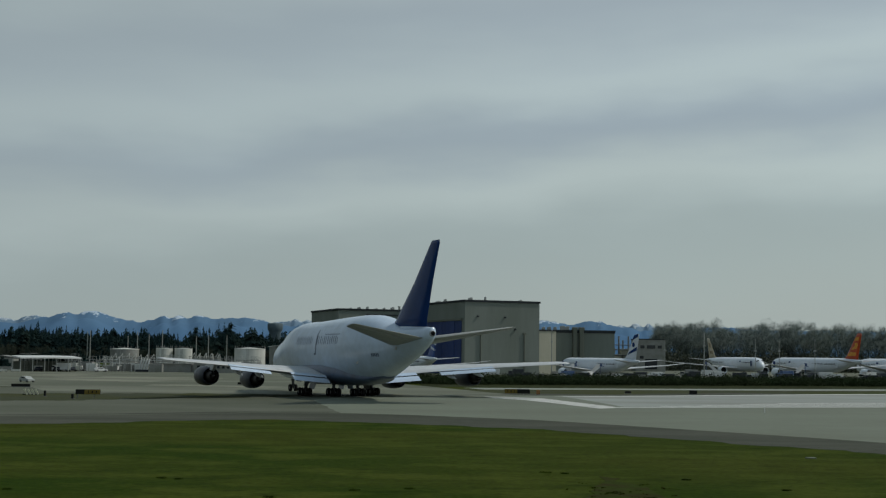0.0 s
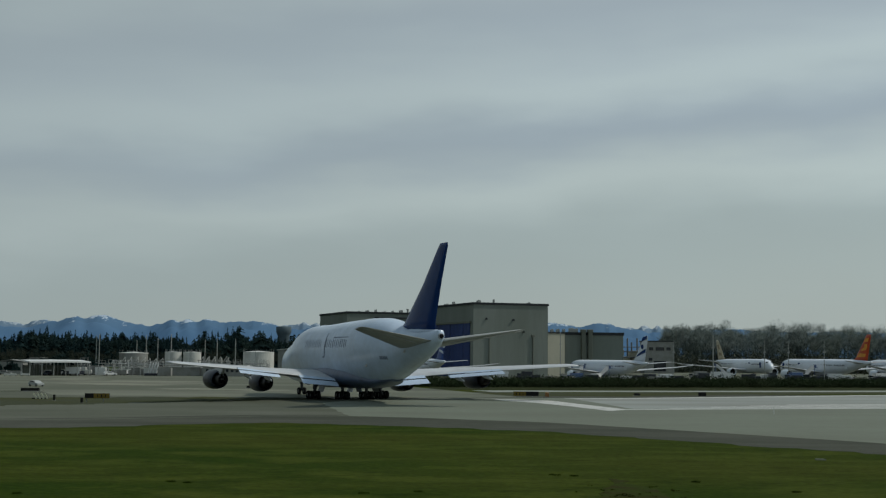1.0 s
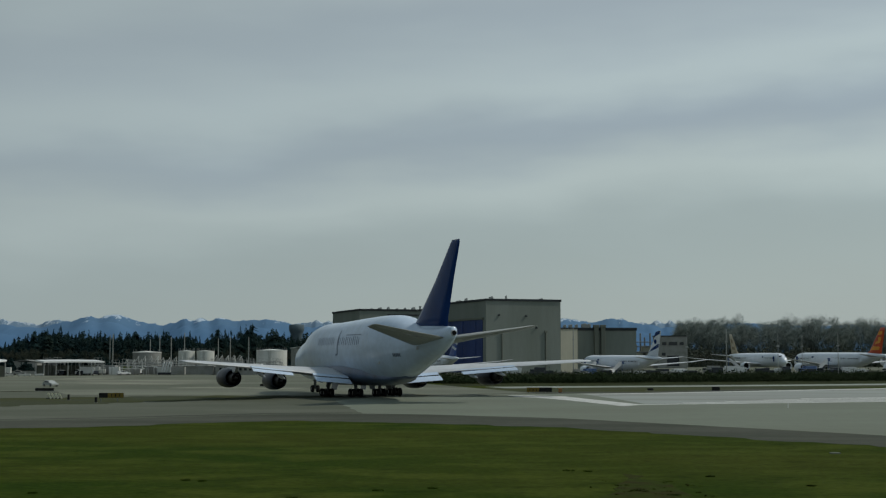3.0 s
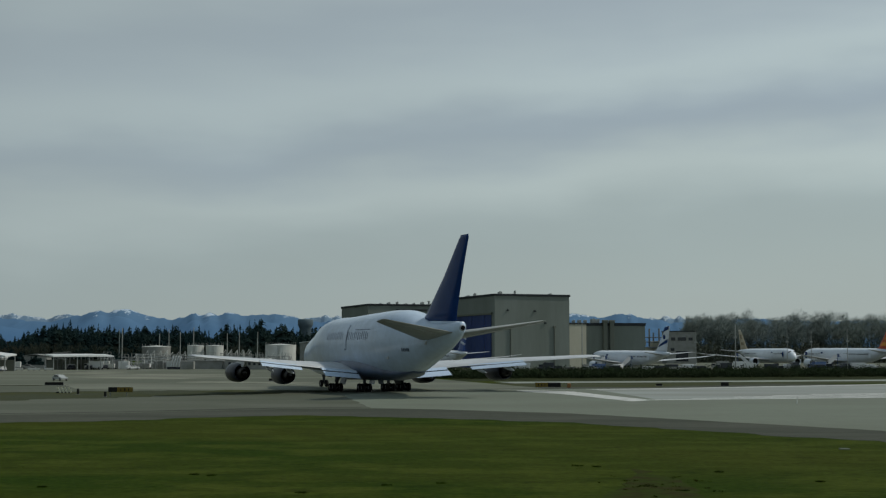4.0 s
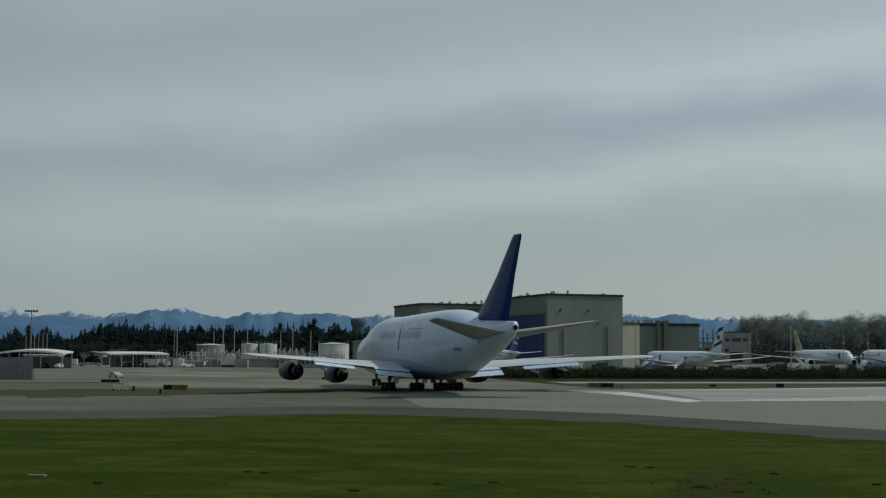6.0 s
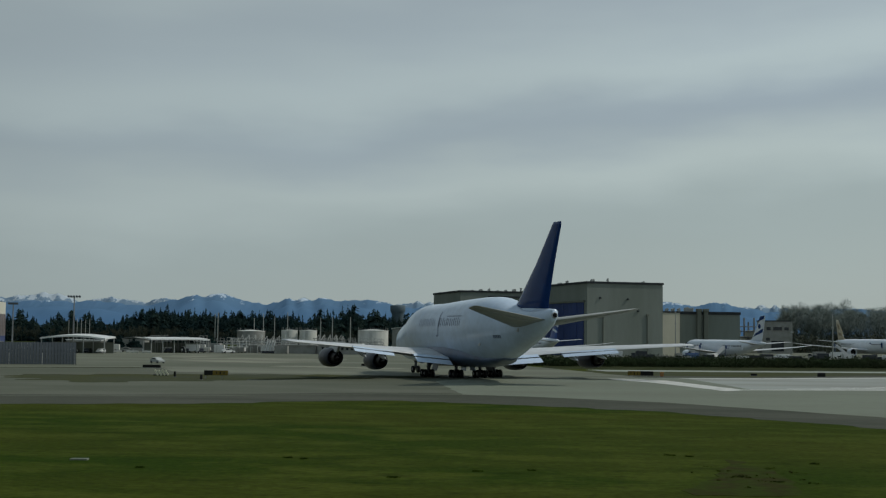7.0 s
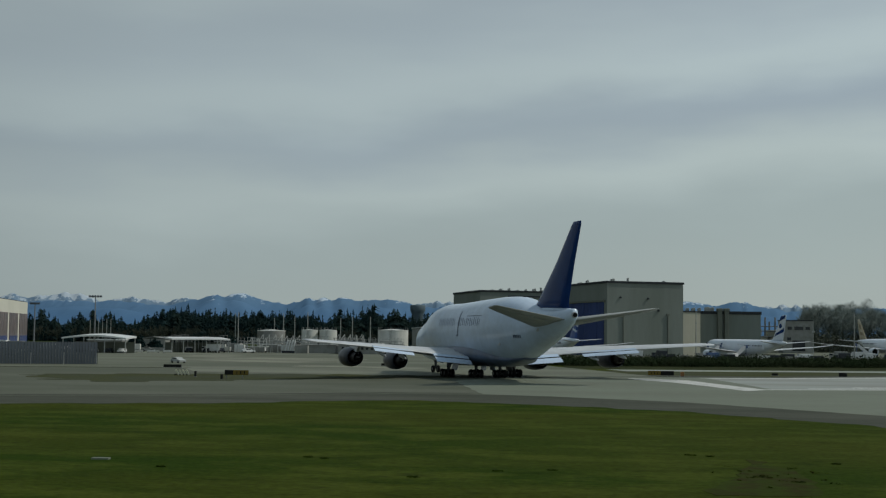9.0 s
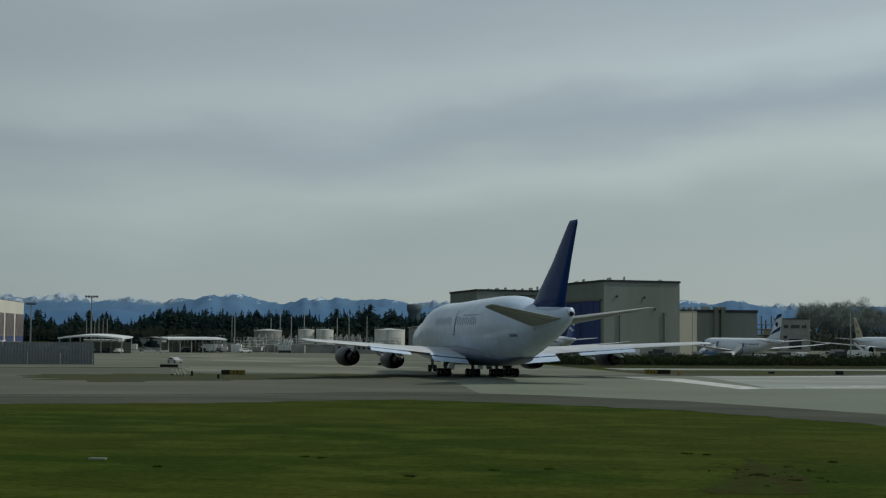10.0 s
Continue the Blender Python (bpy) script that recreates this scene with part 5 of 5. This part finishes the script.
def truck(m, paint, length, height, label):
    g = thing("service_truck", m, label, "truck", "service vehicles")
    bm = bmesh.new()
    box(bm, (length * 0.12, 0, 0.55 + height * 0.5), (length * 0.72, 2.3, height), bevel=0.08)
    part("cargo_body", bm, paint, g)
    bm = bmesh.new()
    box(bm, (-length * 0.40, 0, 0.45 + height * 0.35), (length * 0.24, 2.1, height * 0.75), bevel=0.15)
    part("cab", bm, paint, g)
    bm = bmesh.new()
    box(bm, (-length * 0.44, 0, 0.45 + height * 0.52), (length * 0.17, 2.14, height * 0.25), bevel=0.05)
    part("cab_window", bm, "glass", g)
    for sx in (-0.36, 0.3):
        for sy in (-1.0, 1.0):
            tyre, rim = wheel_meshes(0.45, 0.3)
            for o in (tyre, rim):
                o.parent = g
                o.location = (length * sx, sy, 0.45)
                o.rotation_euler = (0, 0, radians(90))
    return g


def stair_truck(m, label):
    g = thing("boarding_stairs", m, label, "stairs", "boarding stairs")
    bm = bmesh.new()
    n = 16
    for k in range(n):
        box(bm, (0, 0.3 * k, 0.6 + 0.25 * k), (1.3, 0.32, 0.06))
    part("steps", bm, "steel", g)
    for sx in (-0.7, 0.7):
        bm = bmesh.new()
        skin(bm, [[(sx + t, 0, 0.3), (sx + t, 0, 1.6), (sx + t, 4.8, 5.6), (sx + t, 4.8, 4.3)] for t in (-0.04, 0.04)])
        part("side_panel", bm, "car_white", g)
    bm = bmesh.new()
    box(bm, (0, 5.6, 4.6), (1.8, 1.7, 0.15))
    box(bm, (0, 5.6, 5.2), (1.9, 0.08, 1.1))
    part("platform", bm, "car_blue", g)
    bm = bmesh.new()
    box(bm, (0, 2.6, 0.55), (2.0, 5.6, 0.5), bevel=0.08)
    for y in (3.0, 5.4):
        tube(bm, (0, y, 0.6), (0, y, 4.4 if y > 5 else 2.9), 0.12, n=8)
    part("chassis", bm, "car_blue", g)
    for sx in (-0.9, 0.9):
        for y in (0.6, 4.6):
            tyre, rim = wheel_meshes(0.4, 0.25)
            for o in (tyre, rim):
                o.parent = g
                o.location = (sx, y, 0.4)
    return g


small_car(pose(-83.4, 275, 0.025, 0, 0, 50) @ Matrix.Diagonal((0.9, 0.8, 0.82, 1)), "car_grey", "small pale grey car standing on the apron")
rng = random.Random(7)
for x, y, ps in ((54.0, 528, 22), (62, 512, 22), (128.0, 596, -171), (136, 500, 17), (-18, 548, 20)):
    stair_truck(pose(x - 7.5, y + 4, ramp_z(x - 7.5), 0, 0, ps - 90), "blue and white mobile boarding stairs by a parked jet")
for x, y, rz, paint in ((46, 512, 20, "car_blue"), (53, 505, 60, "car_white"), (71, 498, 10, "car_dark"), (96, 500, 0, "car_white"), (124, 497, 15, "car_blue"), (131, 506, 70, "car_dark"),
                       (155, 500, 20, "car_white"), (-26, 556, 30, "car_dark"), (20, 552, 0, "car_white"), (92, 512, 0, "shed_wall"), (78, 506, 12, "car_white"), (30, 560, 5, "car_dark")):
    truck(pose(x, y, ramp_z(x), 0, 0, rz), paint, 6.2, 2.3, "boxy service truck beside a parked jet")
for k in range(30):
    x = 24 + 5.2 * k + rng.uniform(-2, 2)
    y = 470 + rng.uniform(-8, 22)
    truck(pose(x, y, ramp_z(x), 0, 0, rng.choice((0, 8, 175, 185, 90))), rng.choice(("car_dark", "car_dark", "car_dark", "car_white", "shed_wall", "tank")), rng.uniform(4, 7), rng.uniform(1.4, 2.3), "service truck on the parking apron")
for k in range(16):
    x = -215 + 7.2 * k + rng.uniform(-2, 2)
    y = 425 + 0.10 * (x + 215) + rng.uniform(-4, 14)
    kind = rng.random()
    if kind < 0.45:
        truck(pose(x, y, 0.025, 0, 0, rng.choice((0, 10, 180, 170))), rng.choice(("car_white", "tank", "car_white", "shed_wall")), rng.uniform(5, 7.5), rng.uniform(1.8, 2.6), "white boxy service truck in the yard")
    else:
        small_car(pose(x, y, 0.025, 0, 0, rng.uniform(40, 140)), rng.choice(("car_white", "car_white", "car_dark", "shed_wall")), "car parked in the service yard")
for x, y in ((-150, 396), (-146, 395), (-141.5, 396), (-137, 395), (-126, 427), (-121, 430), (-117, 433)):
    small_car(pose(x, y, 0.025, 0, 0, rng.uniform(-15, 15)), rng.choice(("car_dark", "car_white", "car_dark")), "car parked under an open shelter")
for k in range(26):
    small_car(pose(-235 + 2.9 * k, 440 + rng.uniform(-2, 2) + (k % 2) * 6, 0.025, 0, 0, rng.uniform(-8, 8)), rng.choice(("car_white", "car_white", "car_dark", "tank")), "car parked in a row in the yard")


def equipment(x, y, kind):
    if kind == 0:
        g = thing("ground_cart", pose(x, y, 0.025, 0, 0, rng.uniform(-30, 30)), "grey wheeled ground support cart", "cart", "ground carts")
        bm = bmesh.new()
        box(bm, (0, 0, 1.1), (2.4, 1.5, 1.3), bevel=0.12)
        part("housing", bm, rng.choice(("tank", "shed_wall", "car_white")), g)
        bm = bmesh.new()
        tube(bm, (1.2, 0, 0.6), (2.4, 0, 0.35), 0.05, n=6)
        part("tow_bar", bm, "steel", g)
        for sx in (-0.8, 0.8):
            for sy in (-0.7, 0.7):
                tyre, rim = wheel_meshes(0.28, 0.18)
                for o in (tyre, rim):
                    o.parent = g
                    o.location = (sx, sy, 0.28)
                    o.rotation_euler = (0, 0, radians(90))
    elif kind == 1:
        g = thing("work_stand", pose(x, y, 0.025, 0, 0, rng.uniform(-20, 20)), "tubular steel aircraft work stand", "stand", "work stands")
        h = rng.uniform(2.6, 4.6)
        for sx in (-1, 1):
            for sy in (-0.8, 0.8):
                bm = bmesh.new()
                tube(bm, (sx * 1.2, sy, 0), (sx, sy * 0.8, h), 0.07, n=6)
                part("leg", bm, "pole", g)
        bm = bmesh.new()
        box(bm, (0, 0, h), (2.4, 1.6, 0.12))
        part("deck", bm, "pole", g)
        for sy in (-0.8, 0.8):
            bm = bmesh.new()
            tube(bm, (-1.2, sy, h + 1), (1.2, sy, h + 1), 0.04, n=6)
            part("guard_rail", bm, "pole", g)
            for sx in (-1.2, 0, 1.2):
                bm = bmesh.new()
                tube(bm, (sx, sy, h), (sx, sy, h + 1), 0.04, n=6)
                part("rail_post", bm, "pole", g)
        bm = bmesh.new()
        tube(bm, (1.2, 0, h), (2.4, 0, 0), 0.06, n=6)
        part("ladder", bm, "steel", g)
    else:
        g = thing("container", pose(x, y, 0.025, 0, 0, rng.uniform(-10, 10)), "pale ribbed steel storage container", "container", "containers")
        w = rng.uniform(3, 6)
        bm = bmesh.new()
        box(bm, (0, 0, 1.3), (w, 2.4, 2.5), bevel=0.06)
        paint = rng.choice(("tank", "shed_wall", "shed_roof"))
        part("shell", bm, paint, g)
        for i in range(int(w / 0.5)):
            bm = bmesh.new()
            box(bm, (-w / 2 + 0.4 + 0.5 * i, -1.22, 1.3), (0.2, 0.06, 2.2))
            part("shell_rib", bm, paint, g)
    return g


for k in range(70):
    x = -132 + 1.05 * k + rng.uniform(-1.5, 1.5)
    y = 432 + 0.28 * (x + 140) + rng.uniform(-6, 22)
    equipment(x, y, k % 3 if rng.random() < 0.7 else 1)
CONV = thing("conveyor_rack", pose(-97.5, 441, 0.025), "rack of slanted white conveyor arms", "rack")
for k in range(4):
    bm = bmesh.new()
    box(bm, (0.85 * k, 0, 2.2), (0.4, 0.6, 4.2), ry=14, bevel=0.05)
    part("arm", bm, "car_white", CONV)
bm = bmesh.new()
box(bm, (1.2, 0.2, 0.4), (5.2, 1.2, 0.8), bevel=0.08)
part("base", bm, "car_dark", CONV)
WT = thing("water_tower", pose(-123, 1000, -1), "grey water tower above the trees", "tower")
bm = bmesh.new()
lathe(bm, [(4.6, 0), (4.3, 8), (4.3, 23), (5.0, 24.5), (5.6, 26), (5.6, 29.3), (5.2, 29.8), (0.05, 30.4)], pose(0, 0, 0), 28)
part("bowl", bm, "tower_paint", WT, "dull blue-green tower bowl", smooth=True)
WALLN = thing("perimeter_wall", pose(-215, 447, 0), "low pale wall along the yard", "wall")
bm = bmesh.new()
box(bm, (60, 0, 0.6), (125, 0.3, 1.2), bevel=0.03, rz=6)
part("panel", bm, "shed_wall", WALLN)


# ---- mountains, woods and brush ----
def mountains(name, label, material, y0, y1, peaks, floor, seed):
    """A range whose crest is the highest of many slanting shoulders: (centre, height, slope) as seen from 4.5 km."""
    nx_, ny_ = 900, 20
    vs, fs = [], []
    for j in range(ny_ + 1):
        v = j / ny_
        y = y0 + (y1 - y0) * v
        rise = math.sin(min(v / 0.85, 1.0) * math.pi / 2) if v < 0.85 else 1 - (v - 0.85) / 0.15 * 0.6
        for i in range(nx_ + 1):
            x = -3000 + 6000 * i / nx_
            x0 = x * 4500 / y
            h = max(floor, max(a - s * abs(x0 - c) for c, a, s in peaks))
            crag = 1 - 2 * abs(noise.noise(Vector((x0 * 0.021, y * 0.001, seed))))
            h += 3.5 * crag + 4.0 * noise.fractal(Vector((x0 * 0.045, y * 0.0015, seed)), 0.5, 2.2, 6) + 2.6 * abs(noise.noise(Vector((x0 * 0.12, 9.0, seed)))) - 0.4
            spur = 0.84 + 0.26 * noise.noise(Vector((x * 0.006 + y * 0.003, y * 0.005, seed)))
            vs.append((x, y, max(h * y / 4500 * rise * (spur if v < 0.8 else 1), 0) - 1))
    for j in range(ny_):
        for i in range(nx_):
            p = j * (nx_ + 1) + i
            fs.append((p, p + 1, p + nx_ + 2, p + nx_ + 1))
    tagged(raw(name, vs, fs, material, smooth=True), label, "mountains", kind="structure")


mountains("backdrop_mountains", "distant mountain range in a painted blue haze with a few snow patches", "mountain", 3700, 4580,
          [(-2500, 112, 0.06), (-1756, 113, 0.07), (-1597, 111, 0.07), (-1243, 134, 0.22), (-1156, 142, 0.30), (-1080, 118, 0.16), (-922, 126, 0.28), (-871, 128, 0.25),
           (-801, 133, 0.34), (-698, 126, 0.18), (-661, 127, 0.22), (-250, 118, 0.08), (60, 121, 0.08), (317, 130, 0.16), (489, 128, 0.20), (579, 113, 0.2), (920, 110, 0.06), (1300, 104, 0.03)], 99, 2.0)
mountains("backdrop_snow_peaks", "snowy mountain crest far behind, paled by painted haze", "far_mountain", 4600, 4860,
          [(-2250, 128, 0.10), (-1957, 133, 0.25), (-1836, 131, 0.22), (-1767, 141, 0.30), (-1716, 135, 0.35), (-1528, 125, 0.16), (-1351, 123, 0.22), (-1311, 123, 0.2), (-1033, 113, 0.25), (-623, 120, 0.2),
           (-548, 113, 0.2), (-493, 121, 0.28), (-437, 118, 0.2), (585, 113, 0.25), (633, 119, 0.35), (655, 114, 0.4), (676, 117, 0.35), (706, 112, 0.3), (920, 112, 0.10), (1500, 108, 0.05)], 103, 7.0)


def conifer(heap, x, y, z, h, r, rg):
    """A spire of many drooping, kite-shaped boughs round a thin trunk."""
    power = 0.5 if rg.random() < 0.4 else 0.9
    r *= 1.25 if power < 0.6 else 1.0
    heap.add([(x - 0.25, y, z), (x + 0.25, y, z), (x, y + 0.3, z), (x, y, z + h)], [(0, 1, 3), (1, 2, 3), (2, 0, 3)])
    for _ in range(84):
        u = rg.random() ** 0.85
        zz = z + h * (0.06 + 0.92 * u)
        length = r * (1 - u) ** power * rg.uniform(0.55, 1.3) + 0.3
        a, w = rg.random() * 6.28, rg.uniform(0.35, 0.7)
        droop = length * rg.uniform(0.1, 0.5)
        heap.add([(x, y, zz + rg.uniform(0.5, 1.3)),
                  (x + 0.6 * length * math.cos(a + w), y + 0.6 * length * math.sin(a + w), zz - 0.4 * droop - 0.3),
                  (x + length * math.cos(a), y + length * math.sin(a), zz - droop),
                  (x + 0.6 * length * math.cos(a - w), y + 0.6 * length * math.sin(a - w), zz - 0.4 * droop)], [(0, 1, 2), (0, 2, 3)])


def twig(heap, a, b, r):
    d = (b - a).normalized()
    s = d.orthogonal().normalized()
    t = d.cross(s)
    ring = [s * r, (-0.5 * s + 0.87 * t) * r, (-0.5 * s - 0.87 * t) * r]
    heap.add([tuple(a + p) for p in ring] + [tuple(b + p * 0.6) for p in ring], [(0, 1, 4, 3), (1, 2, 5, 4), (2, 0, 3, 5)])


def bare_tree(heap, x, y, z, h, rg, depth=4):
    def grow(a, d, length, r, level):
        b = a + d * length
        if level == 0:
            w = d.orthogonal().normalized() * 0.045
            heap.add([tuple(a - w), tuple(a + w), tuple(b)], [(0, 1, 2)])
            return
        twig(heap, a, b, max(r, 0.04))
        for _ in range(rg.choice((3, 3, 4)) if level > 1 else 4):
            nd = (d + Vector((rg.uniform(-1, 1), rg.uniform(-1, 1), rg.uniform(-0.25, 0.7))) * 0.75).normalized()
            grow(a + d * length * rg.uniform(0.55, 1.0), nd, length * rg.uniform(0.55, 0.8), r * 0.6, level - 1)
    grow(Vector((x, y, z)), Vector((rg.uniform(-0.08, 0.08), rg.uniform(-0.08, 0.08), 1)).normalized(), h * 0.36, h * 0.010, depth)


def twig_haze(heap, x, y, z, h, r, rg, n):
    """The fine outer twigs of a leafless crown: slivers fanning out of a rounded, uneven head."""
    lobes = [(rg.uniform(-0.5, 0.5) * r, rg.uniform(-0.5, 0.5) * r, h * rg.uniform(0.55, 0.84), r * rg.uniform(0.45, 0.75)) for _ in range(5)]
    for _ in range(n):
        lx, ly, lz, lr = rg.choice(lobes)
        d = Vector((rg.gauss(0, 1), rg.gauss(0, 1), rg.gauss(0.25, 1))).normalized()
        a = Vector((x + lx, y + ly, z + lz)) + d * lr * rg.uniform(0.25, 0.95)
        b = a + (d + Vector((0, 0, 0.5))).normalized() * rg.uniform(0.9, 2.0)
        w = d.orthogonal().normalized() * rg.uniform(0.05, 0.11)
        heap.add([tuple(a - w), tuple(a + w), tuple(b)], [(0, 1, 2)])


rg = random.Random(21)
woods = Heap()
for k in range(2100):
    u = rg.random()
    y = rg.uniform(835, 1010)
    x = (-0.47 + 0.47 * u) * y
    px = x / y
    h = 17.3 + 8.0 * noise.noise(Vector((px * 60, 3.0, 0))) + rg.uniform(-3.0, 1.6) + (rg.uniform(3, 6.5) if rg.random() < 0.10 else 0)
    if px < -0.325:
        h -= 4.5
    if -0.315 < px < -0.285:
        h += 2
    conifer(woods, x, y, 0, h * y / 900, h * rg.uniform(0.19, 0.33), rg)
for k in range(420):
    y = rg.uniform(828, 900)
    x = (-0.48 + 0.47 * rg.random()) * y
    r, h = rg.uniform(3.0, 5.5), rg.uniform(8, 15)
    for _ in range(70):
        a, q = rg.random() * 6.28, rg.random() ** 0.5
        cx, cy, cz, sz = x + q * r * math.cos(a), y + q * r * math.sin(a), h * (0.15 + 0.85 * rg.random()) * (1 - 0.45 * q * q), rg.uniform(0.5, 1.2)
        woods.add([(cx + rg.uniform(-sz, sz), cy + rg.uniform(-sz, sz), cz + rg.uniform(-sz, sz)) for _ in range(4)], [(0, 1, 2), (0, 2, 3), (0, 1, 3)])
tagged(raw("conifer_wood", woods.v, woods.f, "conifer"), "dense dark conifer wood with spiky tops", "trees", kind="stuff")
thick = Heap()
for k in range(330):
    y = rg.uniform(790, 832)
    x = (-0.48 + 0.44 * rg.random()) * y
    bare_tree(thick, x, y, 0, rg.uniform(7, 13), rg, 4)
tagged(raw("winter_thicket", thick.v, thick.f, "thicket"), "brown leafless thicket at the wood's edge", "trees", kind="stuff")
bare = Heap()
for k in range(260):
    y = rg.uniform(800, 900)
    x = (0.155 + 0.22 * rg.random()) * y
    h = (30.5 + 5 * noise.noise(Vector((x * 0.05, 1.0, 5.0)))) * rg.uniform(0.78, 1.08) * (1.1 if rg.random() < 0.15 else 1)
    bare_tree(bare, x, y, DIP, h * 1.05, rg, 3)
    twig_haze(bare, x, y, DIP, h, h * rg.uniform(0.15, 0.23), rg, 1000)
tagged(raw("bare_woodland", bare.v, bare.f, "bare"), "grey-brown leafless winter woodland", "trees", kind="stuff")


def clump(heap, x, y, z, r, h, rg, n=26, size=1.0):
    for _ in range(n):
        a, q = rg.random() * 6.28, r * rg.random() ** 0.5
        cx, cy, cz = x + q * math.cos(a), y + q * math.sin(a), z + h * rg.random() ** 0.7 * (1 - 0.4 * q / r)
        s = rg.uniform(0.12, 0.34) * size
        pts = [(cx + rg.uniform(-s, s), cy + rg.uniform(-s, s), cz + rg.uniform(-s, s)) for _ in range(4)]
        heap.add(pts, [(0, 1, 2), (0, 2, 3), (0, 1, 3)])


def bush(x, y, r, h, label):
    heap = Heap()
    for k in range(60):
        a, q = rg.random() * 6.28, r * rg.random() ** 0.5
        clump(heap, x + q * math.cos(a), y + q * math.sin(a), 0.0, 0.8, h * (1 - 0.75 * (q / r) ** 2) * rg.uniform(0.8, 1.1), rg, 30, 2.0)
    g = thing("bush", Matrix(), label, "bush", "yard bushes")
    raw("foliage", heap.v, heap.f, "conifer", g)
    bm = bmesh.new()
    tube(bm, (x, y, 0), (x, y, h * 0.7), 0.16, 0.05, 8)
    part("trunk", bm, "bark", g)


for x, y, r, h in ((-151.5, 452, 2.6, 7.0), (-147.5, 458, 2.2, 5.5), (-178.0, 455, 2.4, 9.0), (-160.5, 470, 3.0, 6.5), (-140.0, 486, 4.0, 8.0), (-131.0, 492, 4.5, 9.0)):
    bush(x, y, r, h, "dark evergreen bush beside the service sheds")
under = Heap()
for k in range(420):
    y = rg.uniform(785, 900)
    x = (0.15 + 0.23 * rg.random()) * y
    clump(under, x, y, DIP, rg.uniform(3.0, 5.5), rg.uniform(9, 18), rg, 120, 2.8)
tagged(raw("woodland_undergrowth", under.v, under.f, "undergrowth"), "brown and dark green undergrowth below bare trees", "trees", kind="stuff")
hedge = Heap()
for k in range(4200):
    x = -12 + 215 * rg.random()
    back = 22 * rg.random() ** 1.3
    y = 303 + 0.36 * max(x, 0) + back
    clump(hedge, x, y, ground_z(x, y), rg.uniform(0.8, 1.6), rg.uniform(1.3, 2.1) + 0.055 * back + (0.6 if rg.random() < 0.1 else 0), rg, 34, 0.75)
tagged(raw("brush_hedge", hedge.v, hedge.f, "brush"), "long strip of dark evergreen brush", "brush", kind="stuff")

# grass blades of the near field
lawn = Heap()
for k in range(30000):
    y = 50 + 84 * rg.random() ** 1.25
    x = rg.uniform(-0.46, 0.36) * y
    if y > 131 - 0.66 * abs(x + 16) - 1:
        continue
    h = rg.uniform(0.015, 0.035) * (1.5 if noise.noise(Vector((x * 0.15, y * 0.15, 0))) > 0.25 else 1)
    for _ in range(3):
        a, w = rg.random() * 6.28, rg.uniform(0.006, 0.014)
        dx, dy = math.cos(a), math.sin(a)
        ox, oy = rg.uniform(-0.12, 0.12), rg.uniform(-0.12, 0.12)
        lawn.add([(x + ox - w * dy, y + oy + w * dx, 0), (x + ox + w * dy, y + oy - w * dx, 0), (x + ox + dx * h * 2.2, y + oy + dy * h * 2.2, h * 0.8)], [(0, 1, 2)])
tagged(raw("grass_blades", lawn.v, lawn.f, "blade"), "short mown grass blades", "grass", kind="stuff")
tufts = Heap()
for k in range(22):
    a, q = rg.random() * 6.28, rg.random() ** 0.7
    clump(tufts, 8.5 + 3.0 * q * math.cos(a), 64 + 6 * q * math.sin(a), 0.0, rg.uniform(0.1, 0.4), rg.uniform(0.01, 0.04), rg, 12, 0.22)
tagged(raw("dry_tufts", tufts.v, tufts.f, "soil"), "dry brown tufts on the bare patch", "grass", kind="stuff")
